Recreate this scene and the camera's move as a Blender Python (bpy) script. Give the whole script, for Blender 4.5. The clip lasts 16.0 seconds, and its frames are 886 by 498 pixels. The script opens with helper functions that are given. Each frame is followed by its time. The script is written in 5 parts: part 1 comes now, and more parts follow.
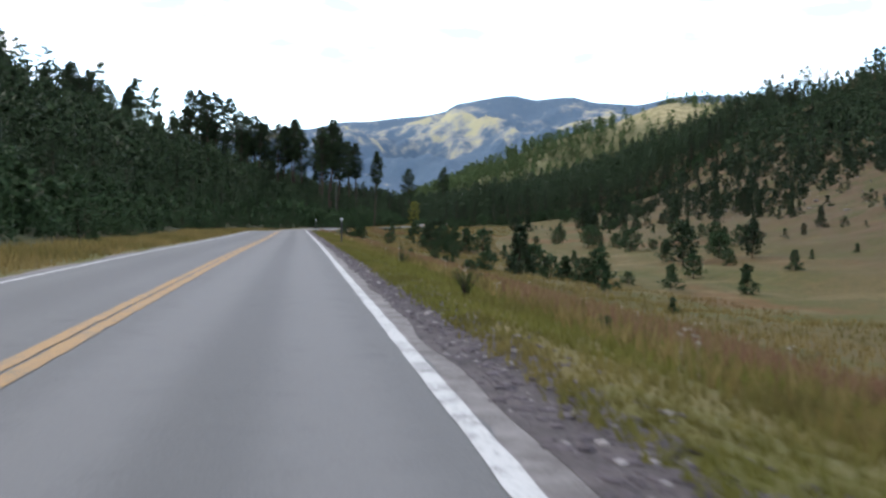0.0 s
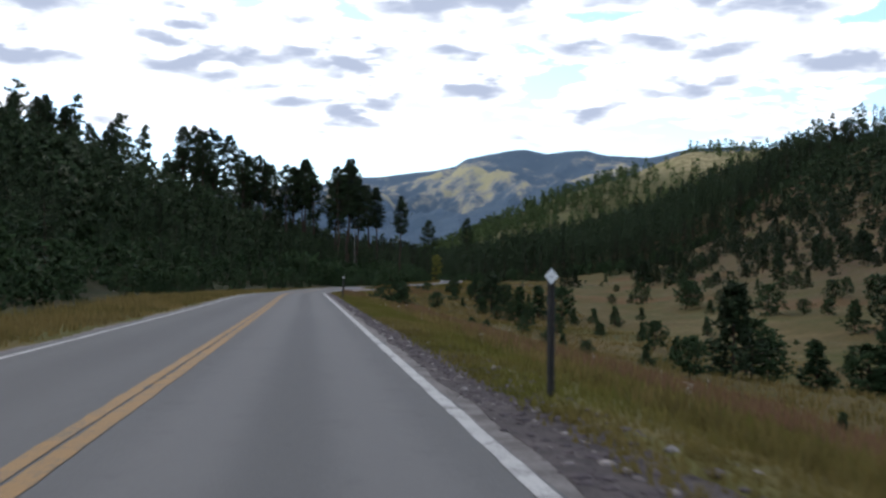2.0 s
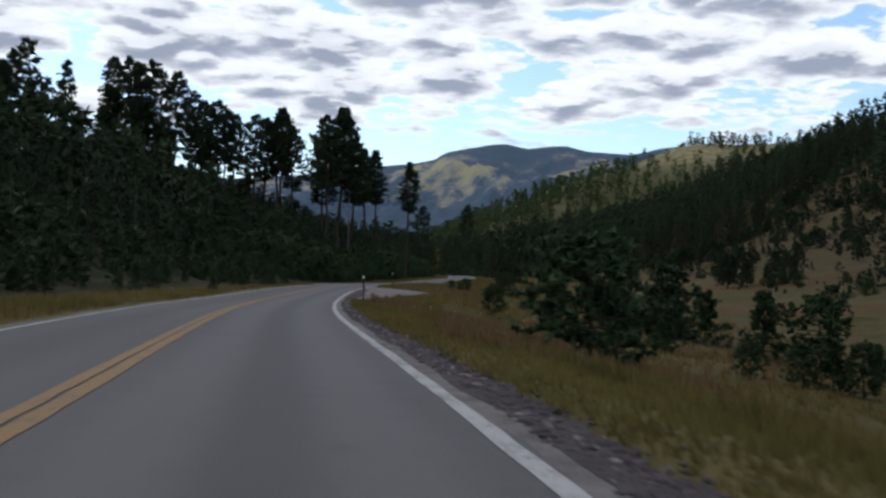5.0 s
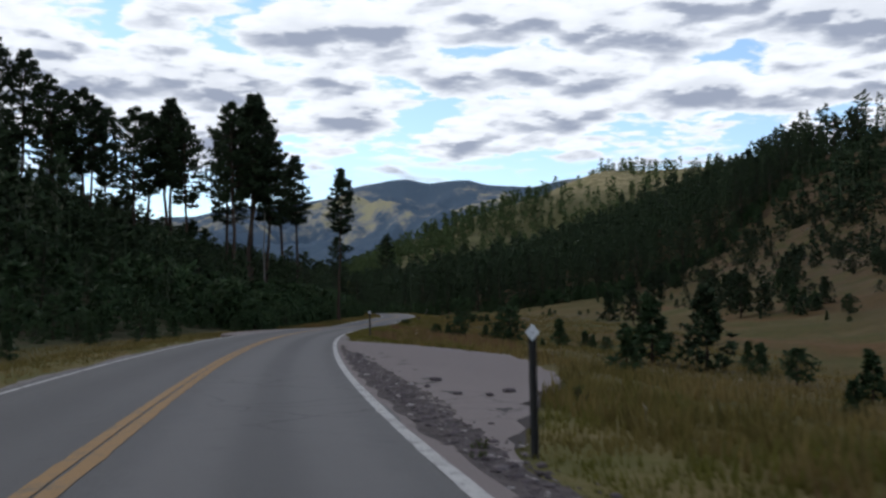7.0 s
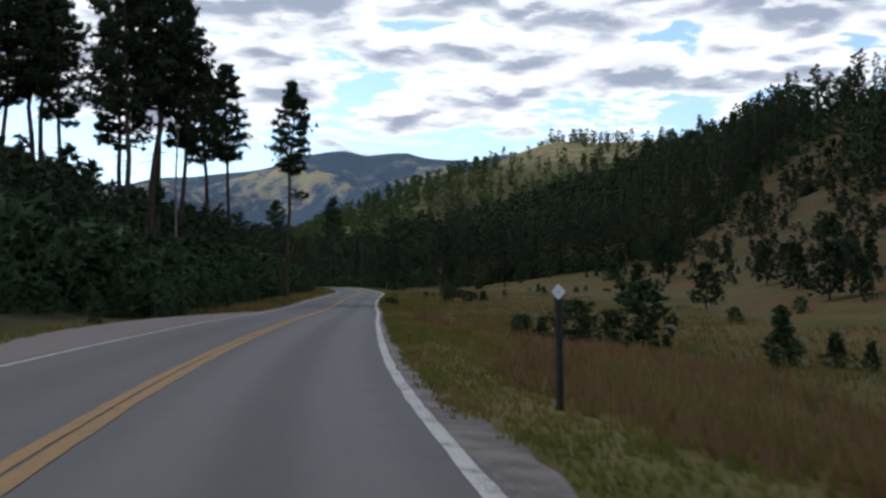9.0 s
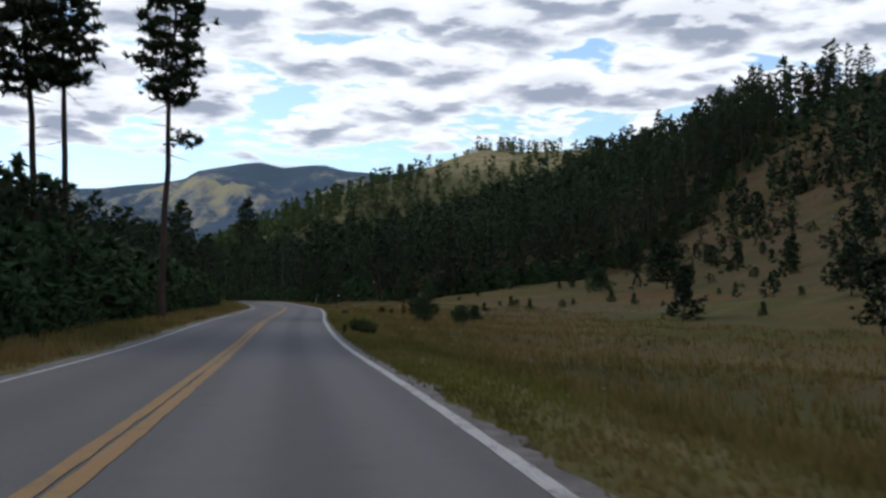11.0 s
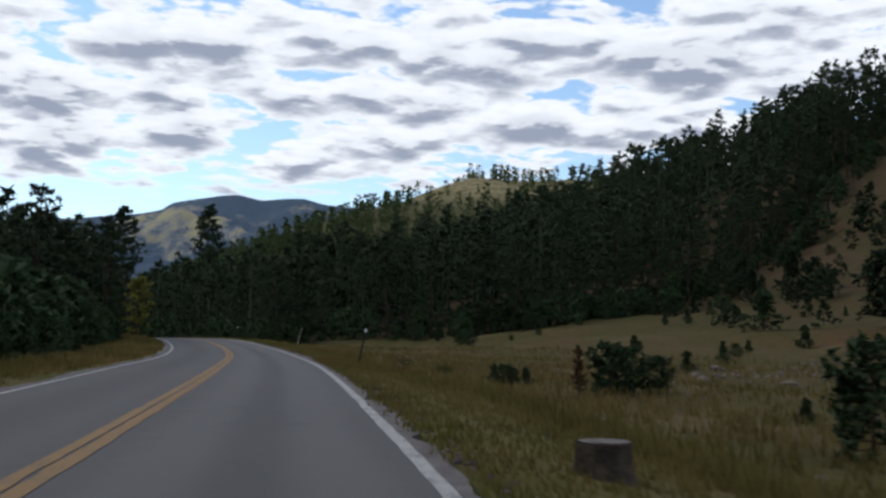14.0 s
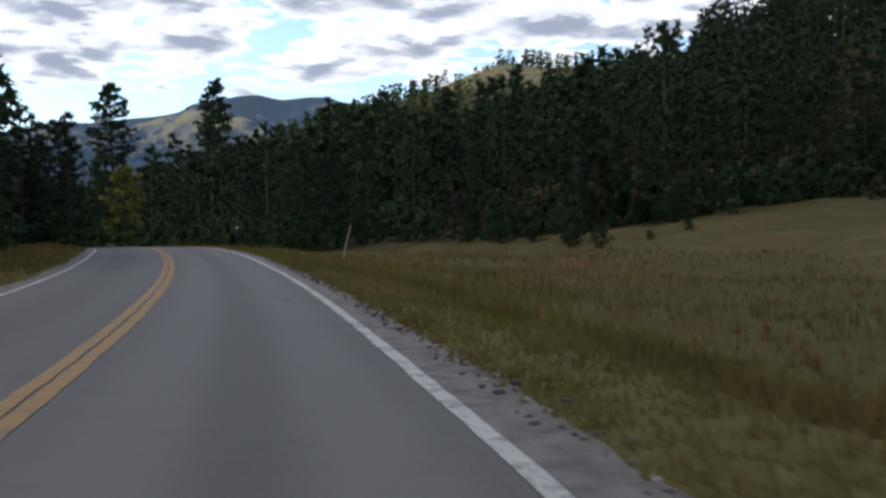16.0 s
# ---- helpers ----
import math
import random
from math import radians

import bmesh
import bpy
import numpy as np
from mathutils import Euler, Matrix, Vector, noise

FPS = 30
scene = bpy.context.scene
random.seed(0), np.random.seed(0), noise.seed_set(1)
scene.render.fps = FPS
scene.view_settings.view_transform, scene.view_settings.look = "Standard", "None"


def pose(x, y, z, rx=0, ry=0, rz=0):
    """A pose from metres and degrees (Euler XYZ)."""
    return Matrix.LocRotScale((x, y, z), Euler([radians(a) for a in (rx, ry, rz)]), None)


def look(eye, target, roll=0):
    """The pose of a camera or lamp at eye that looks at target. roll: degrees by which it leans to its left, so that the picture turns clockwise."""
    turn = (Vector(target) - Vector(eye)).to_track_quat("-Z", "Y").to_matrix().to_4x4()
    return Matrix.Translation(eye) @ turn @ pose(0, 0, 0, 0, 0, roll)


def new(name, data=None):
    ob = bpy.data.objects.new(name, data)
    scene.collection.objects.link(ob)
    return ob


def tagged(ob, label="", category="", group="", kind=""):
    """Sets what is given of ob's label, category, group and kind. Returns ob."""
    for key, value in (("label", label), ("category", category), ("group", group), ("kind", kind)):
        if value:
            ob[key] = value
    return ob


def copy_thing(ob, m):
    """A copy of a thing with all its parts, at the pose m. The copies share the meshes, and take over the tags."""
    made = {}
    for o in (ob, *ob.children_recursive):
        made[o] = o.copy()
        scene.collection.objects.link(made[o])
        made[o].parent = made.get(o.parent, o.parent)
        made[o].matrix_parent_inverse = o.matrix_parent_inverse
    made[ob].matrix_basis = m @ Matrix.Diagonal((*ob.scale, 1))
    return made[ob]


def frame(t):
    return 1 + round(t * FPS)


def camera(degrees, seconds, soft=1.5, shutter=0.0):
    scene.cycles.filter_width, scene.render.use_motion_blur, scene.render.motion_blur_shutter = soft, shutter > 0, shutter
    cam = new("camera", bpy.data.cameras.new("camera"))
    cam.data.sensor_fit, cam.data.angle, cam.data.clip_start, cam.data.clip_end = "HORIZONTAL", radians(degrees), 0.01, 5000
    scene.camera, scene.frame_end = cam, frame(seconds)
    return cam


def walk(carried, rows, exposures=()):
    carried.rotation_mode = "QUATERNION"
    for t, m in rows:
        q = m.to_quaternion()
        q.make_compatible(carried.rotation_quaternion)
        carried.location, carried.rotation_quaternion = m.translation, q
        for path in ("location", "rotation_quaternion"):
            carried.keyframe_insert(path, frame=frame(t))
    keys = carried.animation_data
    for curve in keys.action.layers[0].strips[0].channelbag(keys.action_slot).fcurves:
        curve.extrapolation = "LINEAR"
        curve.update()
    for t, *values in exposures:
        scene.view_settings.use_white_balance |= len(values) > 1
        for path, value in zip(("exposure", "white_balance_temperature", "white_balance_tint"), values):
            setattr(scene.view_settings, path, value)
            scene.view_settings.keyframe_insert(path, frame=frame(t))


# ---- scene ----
cam = camera(46.0, 16.0, soft=2.7, shutter=0.15)
PATH = [
    (0, (3.737, 1.562, 1.763), (4.014, 3.542, 1.713), 0.54),
    (0.5, (3.619, 13.714, 1.783), (3.854, 15.700, 1.798), 0.54),
    (1, (3.506, 25.857, 1.808), (3.753, 27.839, 1.901), 0.09),
    (1.5, (3.478, 37.945, 1.866), (3.750, 39.924, 1.961), -0.54),
    (2, (3.456, 49.990, 1.892), (3.713, 51.973, 1.948), -0.07),
    (2.5, (3.449, 62.024, 1.917), (3.708, 64.007, 1.977), 1.05),
    (3, (3.419, 74.055, 1.905), (3.674, 76.038, 1.970), 0.95),
    (3.5, (3.390, 86.067, 1.873), (3.655, 88.047, 1.967), 0.91),
    (4, (3.384, 98.042, 1.789), (3.648, 100.024, 1.780), 1.06),
    (6.5, (3.472, 157.792, 1.643), (3.913, 159.737, 1.789), -0.51),
    (7, (4.159, 169.640, 1.666), (4.647, 171.576, 1.783), -1.02),
    (7.5, (5.136, 181.462, 1.645), (5.667, 183.386, 1.761), -0.62),
    (8, (6.372, 193.314, 1.678), (6.930, 195.233, 1.750), -0.38),
    (8.5, (7.877, 205.190, 1.717), (8.459, 207.102, 1.781), 0.03),
    (9, (9.661, 217.040, 1.713), (10.267, 218.945, 1.780), -0.27),
    (9.5, (11.783, 228.795, 1.687), (12.443, 230.682, 1.762), -1.39),
    (10, (14.193, 240.460, 1.633), (14.930, 242.317, 1.711), -1.96),
    (12.5, (28.203, 297.958, 1.263), (28.955, 299.808, 1.378), 1.52),
    (13, (31.175, 309.358, 1.301), (31.977, 311.184, 1.452), 0.70),
    (13.5, (34.365, 320.731, 1.414), (35.134, 322.572, 1.548), 0.80),
    (14, (37.516, 332.097, 1.548), (38.307, 333.926, 1.713), 0.37),
    (14.5, (40.537, 343.517, 1.637), (41.336, 345.345, 1.782), 0.86),
    (15, (43.440, 354.972, 1.683), (44.226, 356.806, 1.815), 0.85),
    (15.5, (46.342, 366.403, 1.746), (47.122, 368.239, 1.887), 0.34),
    (16, (49.076, 377.905, 1.768), (49.829, 379.758, 1.737), -0.89),
]
walk(cam, [(t, look(eye, target, roll)) for t, eye, target, roll in PATH],
     exposures=[(0.0, 1.4), (0.5, 1.35), (1.0, 1.1), (1.5, 0.8), (2.0, 0.55), (2.5, 0.3), (3.5, 0.0), (4.0, -0.1), (6.5, 0.08), (7.0, -0.02), (8.0, 0.1), (8.5, 0.12), (10.0, 0.1), (12.5, -0.1), (15.5, -0.08), (16.0, 0.15)])

# ---- sky and sun ----
SUN_AZ, SUN_EL = -45.0, 42.0  # degrees from +y to the right, and up
CLOUDS = [(-14.5, 13.8, 5.0, 1.6), (-6.9, 12.9, 3.0, 0.9), (-7.2, 11.3, 2.8, 0.8), (0.7, 12.0, 4.6, 1.0), (9.2, 12.2, 3.6, 0.9),
          (19.6, 12.6, 5.2, 0.7), (24.2, 14.1, 3.8, 1.2), (20.5, 10.6, 1.8, 0.6), (4.7, 10.1, 3.0, 0.8), (8.7, 10.4, 2.6, 0.6),
          (-14.5, 11.3, 2.0, 0.6), (9.0, 15.2, 4.2, 1.0), (14.6, 9.1, 2.6, 0.5), (1.9, 8.9, 1.5, 0.45), (-1.2, 10.3, 2.2, 0.5),
          (-1.2, 15.2, 2.6, 1.0), (17.0, 15.6, 3.6, 0.9), (28.5, 15.0, 3.4, 1.0), (29.0, 11.2, 3.4, 0.7), (35.5, 13.6, 3.4, 1.2),
          (40.0, 15.2, 3.0, 1.5), (45.0, 13.0, 4.0, 1.0), (34.0, 11.0, 3.0, 0.6), (52.0, 15.5, 4.0, 1.6)]
world = bpy.data.worlds.new("sky")
scene.world = world
world.use_nodes = True
wt = world.node_tree
wt.nodes.clear()


def wnode(kind, **props):
    n = wt.nodes.new("ShaderNode" + kind)
    for k, v in props.items():
        if k == "op":
            n.operation = v
        elif k == "kind":
            n.noise_dimensions = v
    return n


def wset(n, slot, v):
    if hasattr(v, "node"):
        wt.links.new(v, n.inputs[slot])
    else:
        n.inputs[slot].default_value = v


def wmath(op, a, b=0.0, clamp=False):
    n = wnode("Math", op=op)
    n.use_clamp = clamp
    wset(n, 0, a), wset(n, 1, b)
    return n.outputs[0]


def wvec(op, a, b, out=0):
    n = wnode("VectorMath", op=op)
    wset(n, 0, a), wset(n, 1, b)
    return n.outputs[out]


def wstep(v, lo, hi):
    n = wnode("MapRange")
    n.interpolation_type = "SMOOTHSTEP"
    wset(n, 0, v), wset(n, 1, lo), wset(n, 2, hi)
    return n.outputs[0]


def wmix(f, a, b):
    n = wnode("MixRGB")
    wset(n, 0, f), wset(n, 1, a), wset(n, 2, b)
    return n.outputs[0]


def wnoise(vec, scale, detail, rough=0.55):
    n = wnode("TexNoise")
    wset(n, 0, vec), wset(n, 2, scale), wset(n, 3, detail), wset(n, 4, rough)
    return n


coord = wnode("TexCoord").outputs["Generated"]
sep = wnode("SeparateXYZ")
wset(sep, 0, coord)
cx, cy, cz = sep.outputs
azim = wmath("MULTIPLY", wmath("ARCTAN2", cx, cy), 57.29578)
elev = wmath("MULTIPLY", wmath("ARCSINE", cz), 57.29578)
comb = wnode("CombineXYZ")
wset(comb, 0, azim), wset(comb, 1, elev)
ang = comb.outputs[0]
# a broken layer of low clouds, spaced to fit the camera's view: flat grey bases with white tops standing over them


def layer(rise):
    """The place on the level of the cloud bases under a direction lowered by rise; far rows are drawn closer to fit the
    view.
    """
    low = wmath("MAXIMUM", wmath("SUBTRACT", cz, rise), 0.02)
    side = wmath("POWER", wmath("ADD", wmath("MULTIPLY", cx, cx), wmath("MULTIPLY", cy, cy)), 0.5)
    reach = wmath("MULTIPLY", wmath("LOGARITHM", wmath("DIVIDE", side, low), 2.718282), 3.5)
    put = wnode("CombineXYZ")
    wset(put, 0, wmath("MULTIPLY", wmath("DIVIDE", cx, side), reach)), wset(put, 1, wmath("MULTIPLY", wmath("DIVIDE", cy, side), reach))
    return put.outputs[0]


def density(v, way):
    """How thick the clouds are over a place: noise in three sizes, gathered into the CLOUDS banks, which are placed to
    fit the view.
    """
    warp = wnoise(v, 3.0, 2.0, 0.5)
    vw = wvec("ADD", v, wvec("MULTIPLY", wvec("SUBTRACT", warp.outputs["Color"], (0.5, 0.5, 0.5)), (0.12, 0.12, 0.0)))
    big = wnoise(vw, 1.2, 1.0, 0.5).outputs[0]
    mid = wnoise(vw, 2.5, 1.0, 0.5).outputs[0]
    fine = wnoise(vw, 6.5, 5.0, 0.52).outputs[0]
    shift = wvec("MULTIPLY", wvec("SUBTRACT", wnoise(v, 4.0, 3.0, 0.55).outputs["Color"], (0.5, 0.5, 0.5)), (3.5, 1.2, 0.0))
    near = wvec("ADD", way, shift)
    bank = -0.6
    for a, e, w, h in CLOUDS:
        off = wvec("MULTIPLY", wvec("SUBTRACT", near, (a, e, 0.0)), (0.8 / w, 0.8 / h, 0.0))
        bank = wmath("MAXIMUM", bank, wmath("SUBTRACT", 1.0, wvec("LENGTH", off, (0, 0, 0), 1)))
    total = wmath("ADD", wmath("MULTIPLY", wmath("SUBTRACT", big, 0.5), 0.9), wmath("MULTIPLY", wmath("SUBTRACT", mid, 0.5), 2.0))
    total = wmath("ADD", total, wmath("MULTIPLY", wmath("SUBTRACT", fine, 0.5), 1.05))
    return wmath("ADD", total, wmath("MULTIPLY", bank, 0.40))


here = density(layer(0.0), ang)
top = density(layer(0.010), wvec("ADD", ang, (0.0, -0.6, 0.0)))
bottom = wstep(wmath("SUBTRACT", here, top), -0.16, 0.20)
grey = wmath("MULTIPLY", wstep(here, -0.30, 0.58), wmath("ADD", 0.34, wmath("MULTIPLY", bottom, 0.66)))
# the lit side of the heaps: lumps of light and half shade
lump = wnoise(layer(0.0), 8.0, 4.0, 0.55).outputs[0]
grey = wmath("MAXIMUM", grey, wmath("MULTIPLY", wstep(lump, 0.44, 0.70), 0.16))
cover = wmath("MAXIMUM", wstep(here, -0.34, -0.12), wstep(top, -0.28, -0.08))
# a dense grey layer added overhead, out of view, to dim the ground; clear sky low over the horizon
over = wstep(elev, 19.0, 34.0)
grey = wmath("MAXIMUM", grey, wmath("MULTIPLY", over, 0.92))
cover = wmath("MAXIMUM", cover, over)
cover = wmath("MULTIPLY", cover, wstep(wmath("ADD", elev, wmath("MULTIPLY", here, 2.2)), 6.6, 8.4))
sky = wnode("TexSky")
sky.sky_type, sky.sun_disc = "NISHITA", False
sky.sun_elevation, sky.sun_rotation = radians(SUN_EL), radians(SUN_AZ)
sky.air_density, sky.dust_density, sky.ozone_density = 1.0, 0.4, 1.6
clear = wmix(1.0, sky.outputs[0], (1.75, 1.85, 1.95, 1.0))
wt.nodes[-1].blend_type = "MULTIPLY"
clouds = wmix(grey, (10.2, 10.7, 11.5, 1.0), (3.5, 4.0, 5.2, 1.0))
back = wnode("Background")
wset(back, 0, wmix(cover, clear, clouds)), wset(back, 1, 0.1)
wout = wnode("OutputWorld")
wt.links.new(back.outputs[0], wout.inputs[0])

sun_data = bpy.data.lights.new("sun", "SUN")
sun_data.energy, sun_data.angle, sun_data.color = 0.9, radians(12), (1.0, 0.94, 0.84)
sun = new("sun", sun_data)
_a, _e = radians(SUN_AZ), radians(SUN_EL)
sun.matrix_world = look((0, 0, 60), (-math.sin(_a) * math.cos(_e) * 50, -math.cos(_a) * math.cos(_e) * 50, 60 - 50 * math.sin(_e)))

# ---- materials ----
def material(name, rough=0.9, spec=0.2):
    m = bpy.data.materials.new(name)
    m.use_nodes = True
    b = m.node_tree.nodes["Principled BSDF"]
    b.inputs["Roughness"].default_value = rough
    b.inputs["Specular IOR Level"].default_value = spec
    return m, m.node_tree, b


def link(nt, n, slot, v):
    if hasattr(v, "node"):
        nt.links.new(v, n.inputs[slot])
    else:
        n.inputs[slot].default_value = v


def position(nt):
    return nt.nodes.new("ShaderNodeNewGeometry").outputs["Position"]


def own(nt):
    return nt.nodes.new("ShaderNodeTexCoord").outputs["Object"]


def noise_of(nt, vec, scale, detail=4.0, rough=0.55, squash=None):
    if squash:
        v = nt.nodes.new("ShaderNodeVectorMath")
        v.operation = "MULTIPLY"
        link(nt, v, 0, vec), link(nt, v, 1, squash)
        vec = v.outputs[0]
    n = nt.nodes.new("ShaderNodeTexNoise")
    link(nt, n, 0, vec), link(nt, n, 2, scale), link(nt, n, 3, detail), link(nt, n, 4, rough)
    return n.outputs[0]


def steps(nt, v, lo, hi):
    n = nt.nodes.new("ShaderNodeMapRange")
    n.interpolation_type = "SMOOTHSTEP"
    link(nt, n, 0, v), link(nt, n, 1, lo), link(nt, n, 2, hi)
    return n.outputs[0]


def mixed(nt, f, a, b, how="MIX"):
    n = nt.nodes.new("ShaderNodeMixRGB")
    n.blend_type = how
    link(nt, n, 0, f)
    link(nt, n, 1, (*a, 1.0) if isinstance(a, tuple) else a)
    link(nt, n, 2, (*b, 1.0) if isinstance(b, tuple) else b)
    return n.outputs[0]


def calc(nt, op, a, b=0.0):
    n = nt.nodes.new("ShaderNodeMath")
    n.operation = op
    link(nt, n, 0, a), link(nt, n, 1, b)
    return n.outputs[0]


def relief(nt, b, height, strength, distance):
    n = nt.nodes.new("ShaderNodeBump")
    n.inputs["Strength"].default_value, n.inputs["Distance"].default_value = strength, distance
    link(nt, n, "Height", height)
    nt.links.new(n.outputs[0], b.inputs["Normal"])


def attribute(nt, name):
    n = nt.nodes.new("ShaderNodeAttribute")
    n.attribute_name = name
    return n.outputs["Fac"]


def chance(nt):
    return nt.nodes.new("ShaderNodeObjectInfo").outputs["Random"]


def island(nt):
    return nt.nodes.new("ShaderNodeNewGeometry").outputs["Random Per Island"]


def make_ground():
    m, nt, b = material("meadow_ground", 0.95, 0.1)
    p = position(nt)
    patch, mid, grain = noise_of(nt, p, 0.035, 5), noise_of(nt, p, 0.22, 6, 0.6), noise_of(nt, p, 3.0, 5, 0.7)
    dry = mixed(nt, steps(nt, grain, 0.3, 0.7), (0.118, 0.088, 0.035), (0.068, 0.052, 0.021))
    olive = mixed(nt, steps(nt, grain, 0.3, 0.7), (0.086, 0.080, 0.024), (0.052, 0.051, 0.016))
    red = mixed(nt, grain, (0.150, 0.072, 0.034), (0.095, 0.050, 0.022))
    c = mixed(nt, steps(nt, calc(nt, "ADD", calc(nt, "MULTIPLY", patch, 0.6), calc(nt, "MULTIPLY", mid, 0.4)), 0.44, 0.58), dry, olive)
    c = mixed(nt, calc(nt, "MULTIPLY", steps(nt, noise_of(nt, p, 0.05, 4, 0.5, (1.0, 0.35, 1.0)), 0.56, 0.66), 0.75), c, red)
    streak = noise_of(nt, p, 0.16, 6, 0.62, (0.45, 1.0, 1.0))
    c = mixed(nt, calc(nt, "MULTIPLY", steps(nt, streak, 0.52, 0.66), 0.55), c, (0.150, 0.114, 0.056))
    c = mixed(nt, calc(nt, "MULTIPLY", steps(nt, noise_of(nt, p, 0.9, 5, 0.7), 0.48, 0.66), 0.6), c, (0.052, 0.050, 0.016))
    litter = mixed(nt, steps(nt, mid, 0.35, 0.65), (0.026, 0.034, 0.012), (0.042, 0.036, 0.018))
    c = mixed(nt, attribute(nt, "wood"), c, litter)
    verge = mixed(nt, steps(nt, mid, 0.40, 0.62), (0.098, 0.094, 0.030), (0.145, 0.114, 0.048))
    c = mixed(nt, attribute(nt, "verge"), c, verge)
    earth = mixed(nt, steps(nt, grain, 0.35, 0.65), (0.072, 0.043, 0.027), (0.104, 0.070, 0.040))
    hill = attribute(nt, "earth")
    c = mixed(nt, calc(nt, "MULTIPLY", hill, steps(nt, noise_of(nt, p, 0.09, 6, 0.65), 0.36, 0.50)), c, mixed(nt, grain, (0.040, 0.042, 0.016), (0.065, 0.056, 0.022)))
    c = mixed(nt, calc(nt, "MULTIPLY", hill, steps(nt, mid, 0.40, 0.56)), c, earth)
    link(nt, b, 0, c)
    relief(nt, b, calc(nt, "ADD", mid, calc(nt, "MULTIPLY", grain, 0.6)), 0.7, 0.25)
    return m


def make_asphalt(name, tint, light):
    m, nt, b = material(name, 0.86, 0.25)
    p = position(nt)
    across = attribute(nt, "across")
    big, mid, grain = noise_of(nt, p, 0.12, 4, 0.55, (1.0, 0.25, 1.0)), noise_of(nt, p, 1.7, 6, 0.65), noise_of(nt, p, 55.0, 3, 0.7)
    c = mixed(nt, steps(nt, grain, 0.3, 0.72), tuple(v * 0.74 for v in tint), tuple(v * 1.22 for v in tint))
    c = mixed(nt, calc(nt, "MULTIPLY", steps(nt, big, 0.40, 0.65), 0.30), c, light)
    c = mixed(nt, calc(nt, "MULTIPLY", steps(nt, mid, 0.55, 0.75), 0.30), c, tuple(v * 0.55 for v in tint))
    # wheel tracks worn lighter, a dull oil band between them; the far lane toned darker
    for centre, width, shade, much in ((0.95, 0.42, light, 0.5), (2.55, 0.42, light, 0.5), (-0.95, 0.42, light, 0.12), (-2.55, 0.42, light, 0.12),
                                       (1.75, 0.30, tuple(v * 0.7 for v in tint), 0.35), (-1.75, 0.75, tuple(v * 0.74 for v in tint), 0.4)):
        off = calc(nt, "ABSOLUTE", calc(nt, "SUBTRACT", across, centre))
        band = calc(nt, "SUBTRACT", 1.0, steps(nt, calc(nt, "ADD", off, calc(nt, "MULTIPLY", calc(nt, "SUBTRACT", mid, 0.5), 0.4)), width * 0.3, width * 1.5))
        c = mixed(nt, calc(nt, "MULTIPLY", band, much), c, shade)
    cell = nt.nodes.new("ShaderNodeTexVoronoi")
    cell.feature = "DISTANCE_TO_EDGE"
    warp = nt.nodes.new("ShaderNodeVectorMath")
    warp.operation = "ADD"
    link(nt, warp, 0, p)
    wv = nt.nodes.new("ShaderNodeTexNoise")
    link(nt, wv, 0, p), link(nt, wv, 2, 0.9)
    link(nt, warp, 1, wv.outputs["Color"])
    link(nt, cell, 0, warp.outputs[0]), link(nt, cell, 2, 0.42)
    crack = calc(nt, "MULTIPLY", calc(nt, "SUBTRACT", 1.0, steps(nt, cell.outputs[0], 0.004, 0.016)), steps(nt, big, 0.54, 0.64))
    c = mixed(nt, calc(nt, "MULTIPLY", crack, 0.45), c, (0.03, 0.03, 0.03))
    link(nt, b, 0, c)
    relief(nt, b, calc(nt, "SUBTRACT", grain, crack), 0.35, 0.006)
    return m


def make_paint(name, colour, worn, under):
    """Road paint worn through to the asphalt."""
    m, nt, b = material(name, 0.75, 0.3)
    p = position(nt)
    mid, grain = noise_of(nt, p, 2.6, 6, 0.7), noise_of(nt, p, 28.0, 4, 0.7)
    rub = steps(nt, calc(nt, "ADD", calc(nt, "MULTIPLY", mid, 0.55), calc(nt, "MULTIPLY", grain, 0.45)), worn, worn + 0.13)
    c = mixed(nt, steps(nt, grain, 0.35, 0.7), colour, tuple(v * 0.80 for v in colour))
    link(nt, b, 0, mixed(nt, rub, c, under))
    relief(nt, b, grain, 0.3, 0.004)
    return m


def make_two_tone(name, a, b_, scale, rough=0.9, bump=0.5, depth=0.02, fine=6.0, spec=0.2, rnd=0.25, use_own=True):
    """Two colours in two sizes of noise, a little different from piece to piece."""
    m, nt, b = material(name, rough, spec)
    p = own(nt) if use_own else position(nt)
    n1, n2 = noise_of(nt, p, scale, 4), noise_of(nt, p, scale * fine, 4, 0.65)
    c = mixed(nt, steps(nt, calc(nt, "ADD", calc(nt, "MULTIPLY", n1, 0.55), calc(nt, "MULTIPLY", n2, 0.45)), 0.38, 0.62), a, b_)
    c = mixed(nt, calc(nt, "MULTIPLY", chance(nt), rnd), c, tuple(v * 0.55 for v in a))
    link(nt, b, 0, c)
    relief(nt, b, calc(nt, "ADD", n1, n2), bump, depth)
    return m


def let_through(nt, b, colour, much):
    """Thin leaves and blades let some light through."""
    thin = nt.nodes.new("ShaderNodeBsdfTranslucent")
    link(nt, thin, 0, colour)
    blend = nt.nodes.new("ShaderNodeMixShader")
    link(nt, blend, 0, much), link(nt, blend, 1, b.outputs[0]), link(nt, blend, 2, thin.outputs[0])
    link(nt, nt.nodes["Material Output"], 0, blend.outputs[0])


